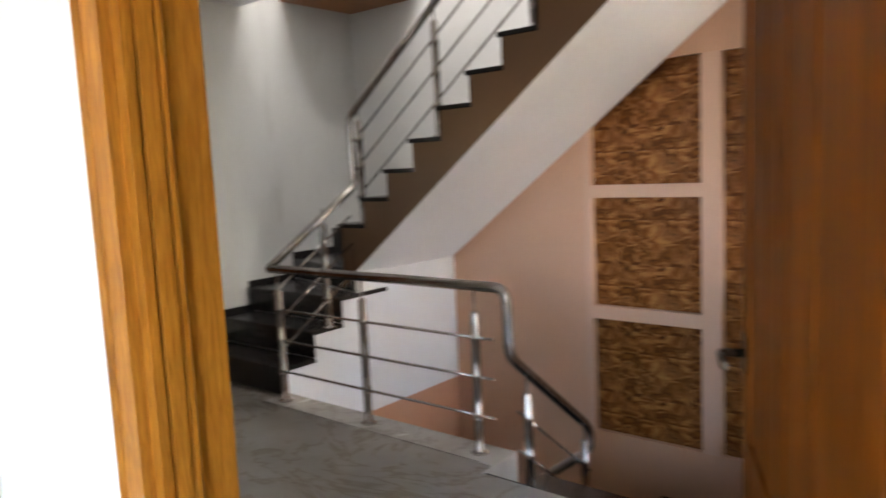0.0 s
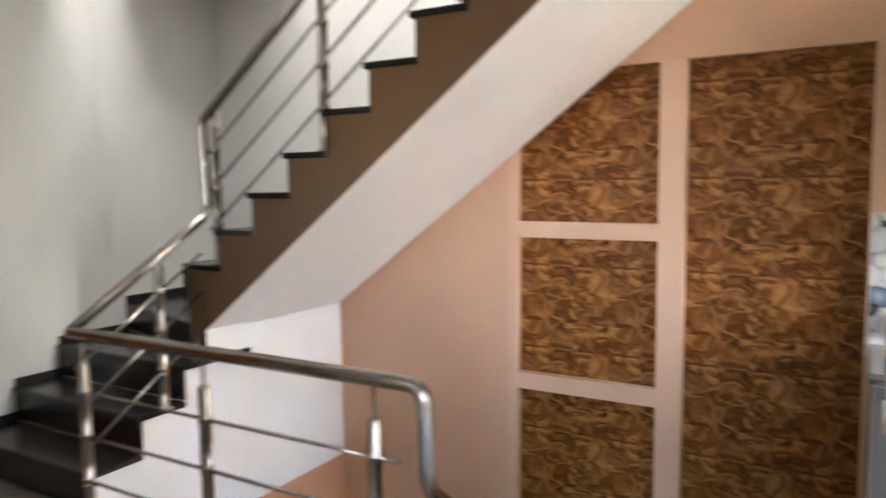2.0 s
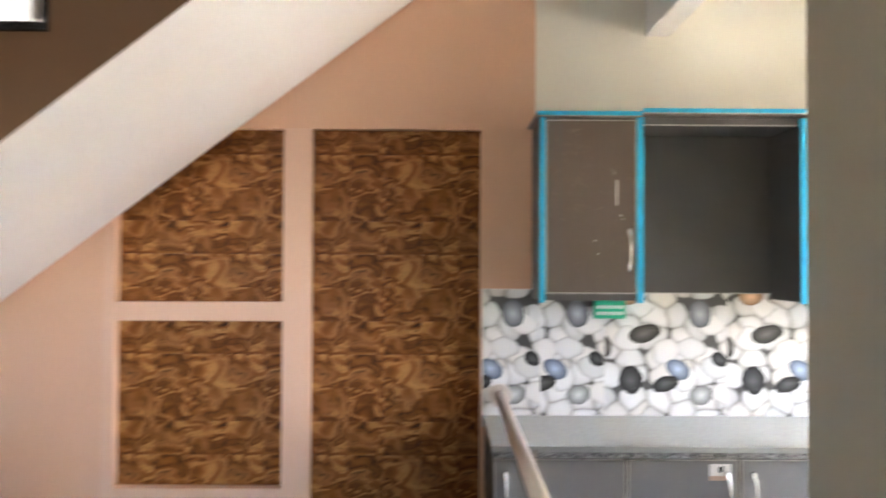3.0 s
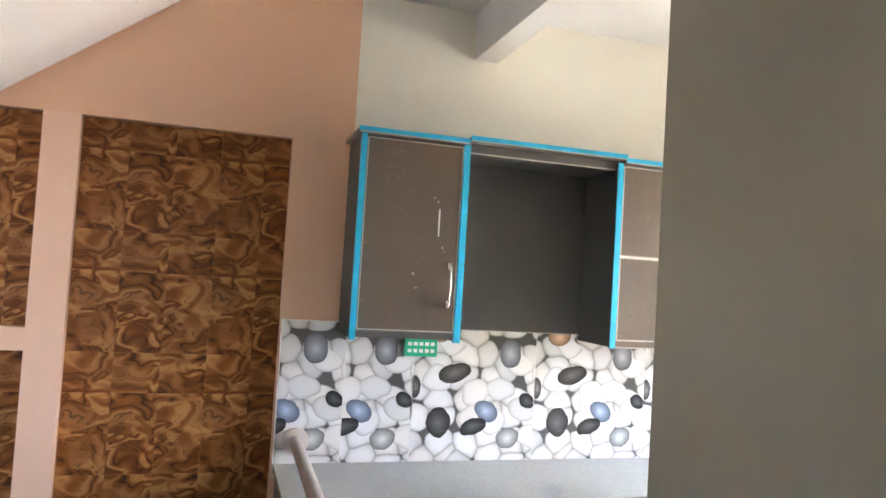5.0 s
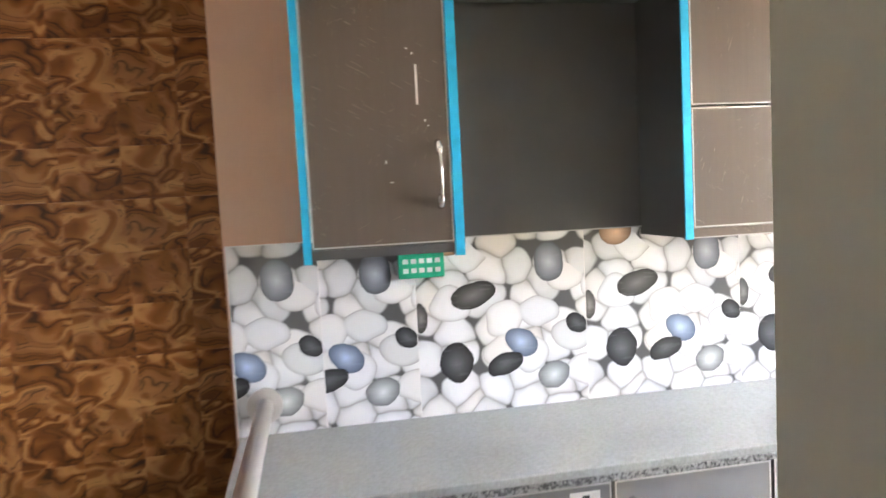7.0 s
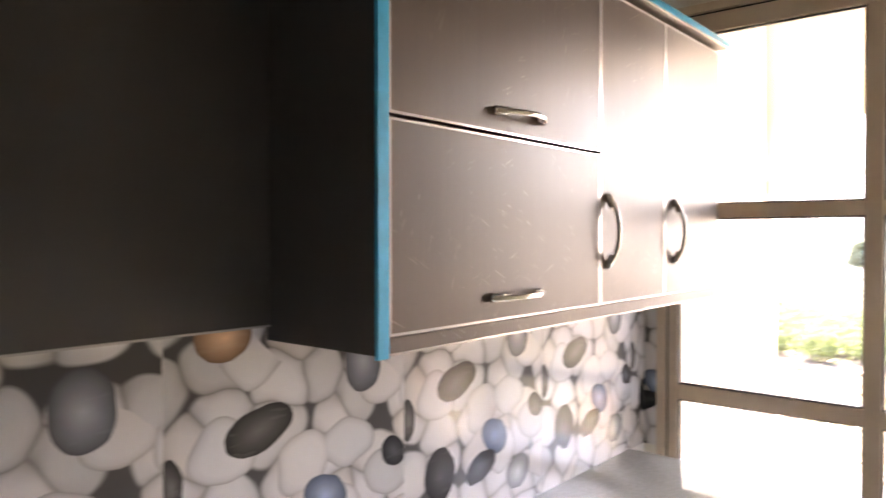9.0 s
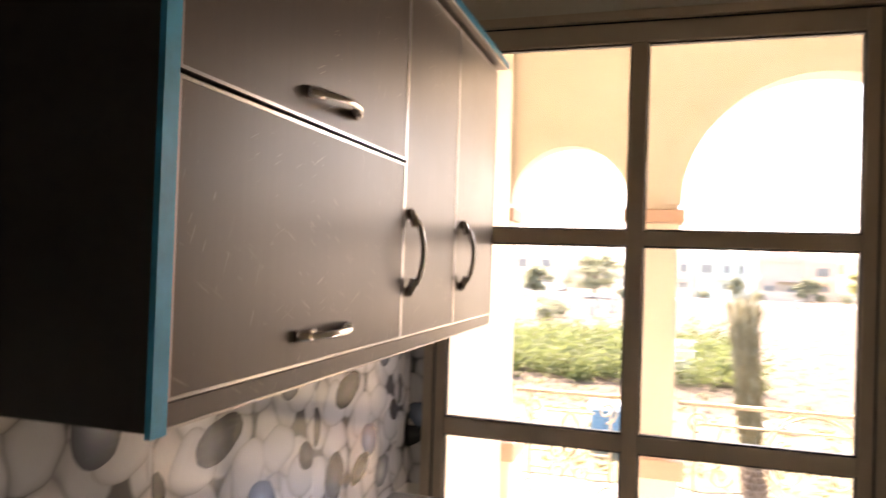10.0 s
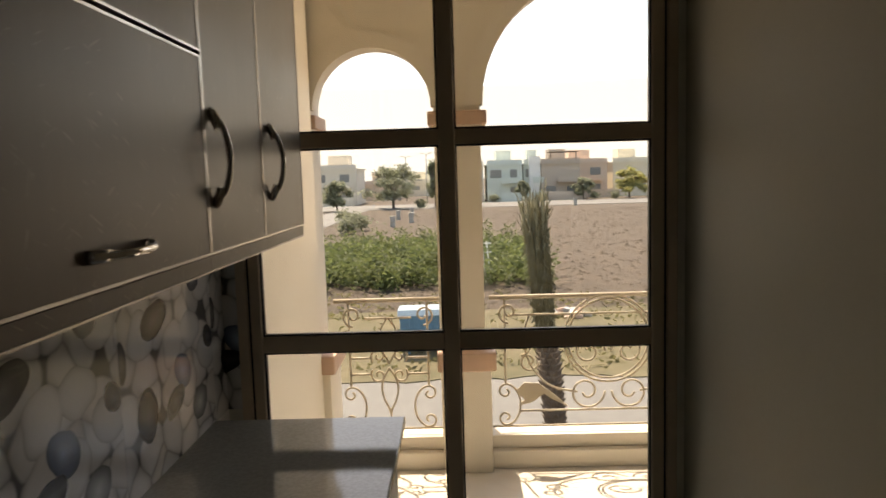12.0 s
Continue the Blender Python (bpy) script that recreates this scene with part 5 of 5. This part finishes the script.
for k in range(200):
    a, h = rng.uniform(0, 6.28), rng.uniform(1.2, 2.35)
    z0 = 2.2 + rng.uniform(0, 0.6)
    r0, rm, r1 = rng.uniform(0.04, 0.13), rng.uniform(0.05, 0.15), rng.uniform(0.06, 0.27) * (h / 2.3)
    z2 = min(rng.uniform(4.45, 4.85), z0 + h)
    tw = rng.uniform(-0.5, 0.5)
    p = [(r0 * math.cos(a), r0 * math.sin(a) + z0 * lean, z0), (rm * math.cos(a + tw), rm * math.sin(a + tw) + (z0 + z2) / 2 * lean, (z0 + z2) / 2), (r1 * math.cos(a + tw), r1 * math.sin(a + tw) + z2 * lean, z2)]
    tube(p, rng.uniform(0.006, 0.013), b, 5, flat=0.5)
    # narrow leaflets along the stalk
    for q in range(16):
        u = rng.uniform(0.15, 1.0)
        i0, i1, v = (p[0], p[1], u * 2) if u < 0.5 else (p[1], p[2], u * 2 - 1)
        at = Vector(i0).lerp(Vector(i1), v)
        d = Vector((math.cos(a + tw) + rng.uniform(-0.8, 0.8), math.sin(a + tw) + rng.uniform(-0.8, 0.8), rng.uniform(2.0, 6.0) if rng.random() < 0.88 else -1.5)).normalized()
        s = d.cross(Vector((rng.uniform(-1, 1), rng.uniform(-1, 1), 0.2))).normalized() * 0.009
        n = rng.uniform(0.12, 0.26)
        b.faces.new([b.verts.new(w) for w in (at - s, at + d * n * 0.5 - s, at + d * n, at + d * n * 0.5 + s, at + s)])
part("fronds", b, M_PALM, palm, "dry grey-green tied fronds")

# blue refuse container by the road
bn = thing("refuse_container", "blue steel refuse container with a pale lid", "container", at=(24.0, 0.10, GZ + 0.056))
part("body", prism([(-0.40, 0.22), (0.40, 0.22), (0.52, 1.12), (-0.52, 1.12)], "y", -0.84, 0.84, bevel=0.02), M_BIN, bn)
part("lid", prism([(-0.58, 1.121), (0.58, 1.121), (0.50, 1.25), (-0.45, 1.29)], "y", -0.90, 0.90, bevel=0.02), M_LID, bn, "pale blue-grey lid")
for y in (-0.6, 0.0, 0.6):
    part("rib", box(-0.535, y - 0.03, 0.30, -0.44, y + 0.03, 1.08), M_BIN, bn)
for x in (-0.32, 0.32):
    for y in (-0.6, 0.6):
        part("leg", box(x - 0.04, y - 0.04, 0, x + 0.04, y + 0.04, 0.24), M_BIN, bn)

# heap of pale rubble on the verge
rb = thing("rubble_heap", "small heap of pale broken bricks and stones", "rubble", at=(28.4, -4.5, GZ + 0.056))
rng = random.Random(12)
for k in range(34):
    q, a = rng.uniform(0, 0.9), rng.uniform(0, 6.28)
    e = rng.uniform(0.08, 0.2)
    o = part("stone", box(-e, -e * 0.7, -e * 0.45, e, e * 0.7, e * 0.45, e * 0.18), M_STRIP if k % 3 else M_CAP, rb)
    o.matrix_local = pose(0.5 * q * math.cos(a), q * math.sin(a), 0.05 + 0.28 * (1 - q) * rng.random(), rng.uniform(-25, 25), rng.uniform(-25, 25), rng.uniform(0, 180))

# pale garden trellis beyond the crop
tl = thing("metal_trellis", "white metal lattice stand beside the crop", "trellis", at=(36.5, -1.75, GZ))
for k in range(5):
    part("bar", tube([(0, -0.5 + 0.25 * k, 0), (0, -0.3 + 0.2 * k, 2.0)], 0.03, sides=6), M_SWITCH, tl)
    part("brace", tube([(0.02, -0.55, 0.3 + 0.4 * k), (0.02, 0.5, 0.1 + 0.45 * k)], 0.025, sides=6), M_SWITCH, tl)

# ---- wall panels and tiles ----
CELL_W, CELL_H, CELL_TOP = 0.176, 0.161, 2.142
CELLS = {}


def swirl_panels(x0, x1, z0, z1, parent):
    """Printed squares, three by three to a sheet of the print, cut where the recess ends."""
    for j in range(40):
        top, low = min(z1, CELL_TOP - j * CELL_H), max(z0, CELL_TOP - (j + 1) * CELL_H)
        if top - low < 0.004:
            continue
        i = 0
        while x0 + i * CELL_W < x1 - 0.004:
            w = min(CELL_W, x1 - x0 - i * CELL_W)
            ox, oz = 3.0 * (i % 3), 3.0 * (j % 3)
            drop = CELL_TOP - j * CELL_H
            key = (i % 3, j % 3, round(w, 3), round(top - drop, 3), round(low - drop, 3))
            if key in CELLS:
                o = new("panel_square", CELLS[key])
                o.parent = parent
            else:
                o = part("panel_square", box(ox + 0.0001, -0.006, oz + low - drop + 0.0001, ox + w - 0.0001, 0.0, oz + top - drop - 0.0001), M_SWIRL, parent)
                CELLS[key] = o.data
            o.location = (x0 + i * CELL_W - ox, ND - 0.0005 - random.random() * 0.0006, drop - oz)
            i += 1


np1 = thing("niche_panelling", "brown swirl-patterned panel tiles in the recesses", "wall panelling")
tagged(np1, kind="structure")
swirl_panels(NX0, NX1, SH[0][0], NTOP, np1)
swirl_panels(NX0, NX1, SH[1][0], SH[0][1], np1)
swirl_panels(NX0, NX1, NBOT, SH[1][1], np1)
swirl_panels(NX2, NX3, NBOT, NTOP, np1)

bs = thing("tile_backsplash", "glossy tiles printed with white and grey pebbles", "backsplash")
tagged(bs, kind="structure")
TW, T_Z0, T_Z1 = 0.583, 0.735, 1.335


def pebble(x0, x1, z0, shift):
    """One tile; shift is where in the print it begins."""
    q = box(shift + 0.001, -0.010, z0 - T_Z0, shift + (x1 - x0) - 0.001, -0.002, T_Z1 - T_Z0)
    o = part("tile", q, M_PEBBLE, bs)
    o.location = (x0 - shift, 0, T_Z0)


pebble(3.05, 3.323, 0.69, TW - 0.273)
pebble(3.323, 3.629, T_Z0, TW - 0.306)
x = 3.629
while x < WIN_X - 0.02:
    pebble(x, min(x + TW, WIN_X - 0.001), T_Z0, 0.0)
    x += TW
o = part("tile", box(0.30, -0.008, 0, 0.3445, -0.001, T_Z1 - T_Z0), M_PEBBLE, bs)
o.matrix_world = pose(WIN_X, 0.2895, T_Z0, 0, 0, -90)
b = box(3.046, -0.0085, T_Z0 - 0.05, WIN_X, -0.0015, T_Z1 + 0.003)
part("grout", b, M_TRIMWHITE, bs)
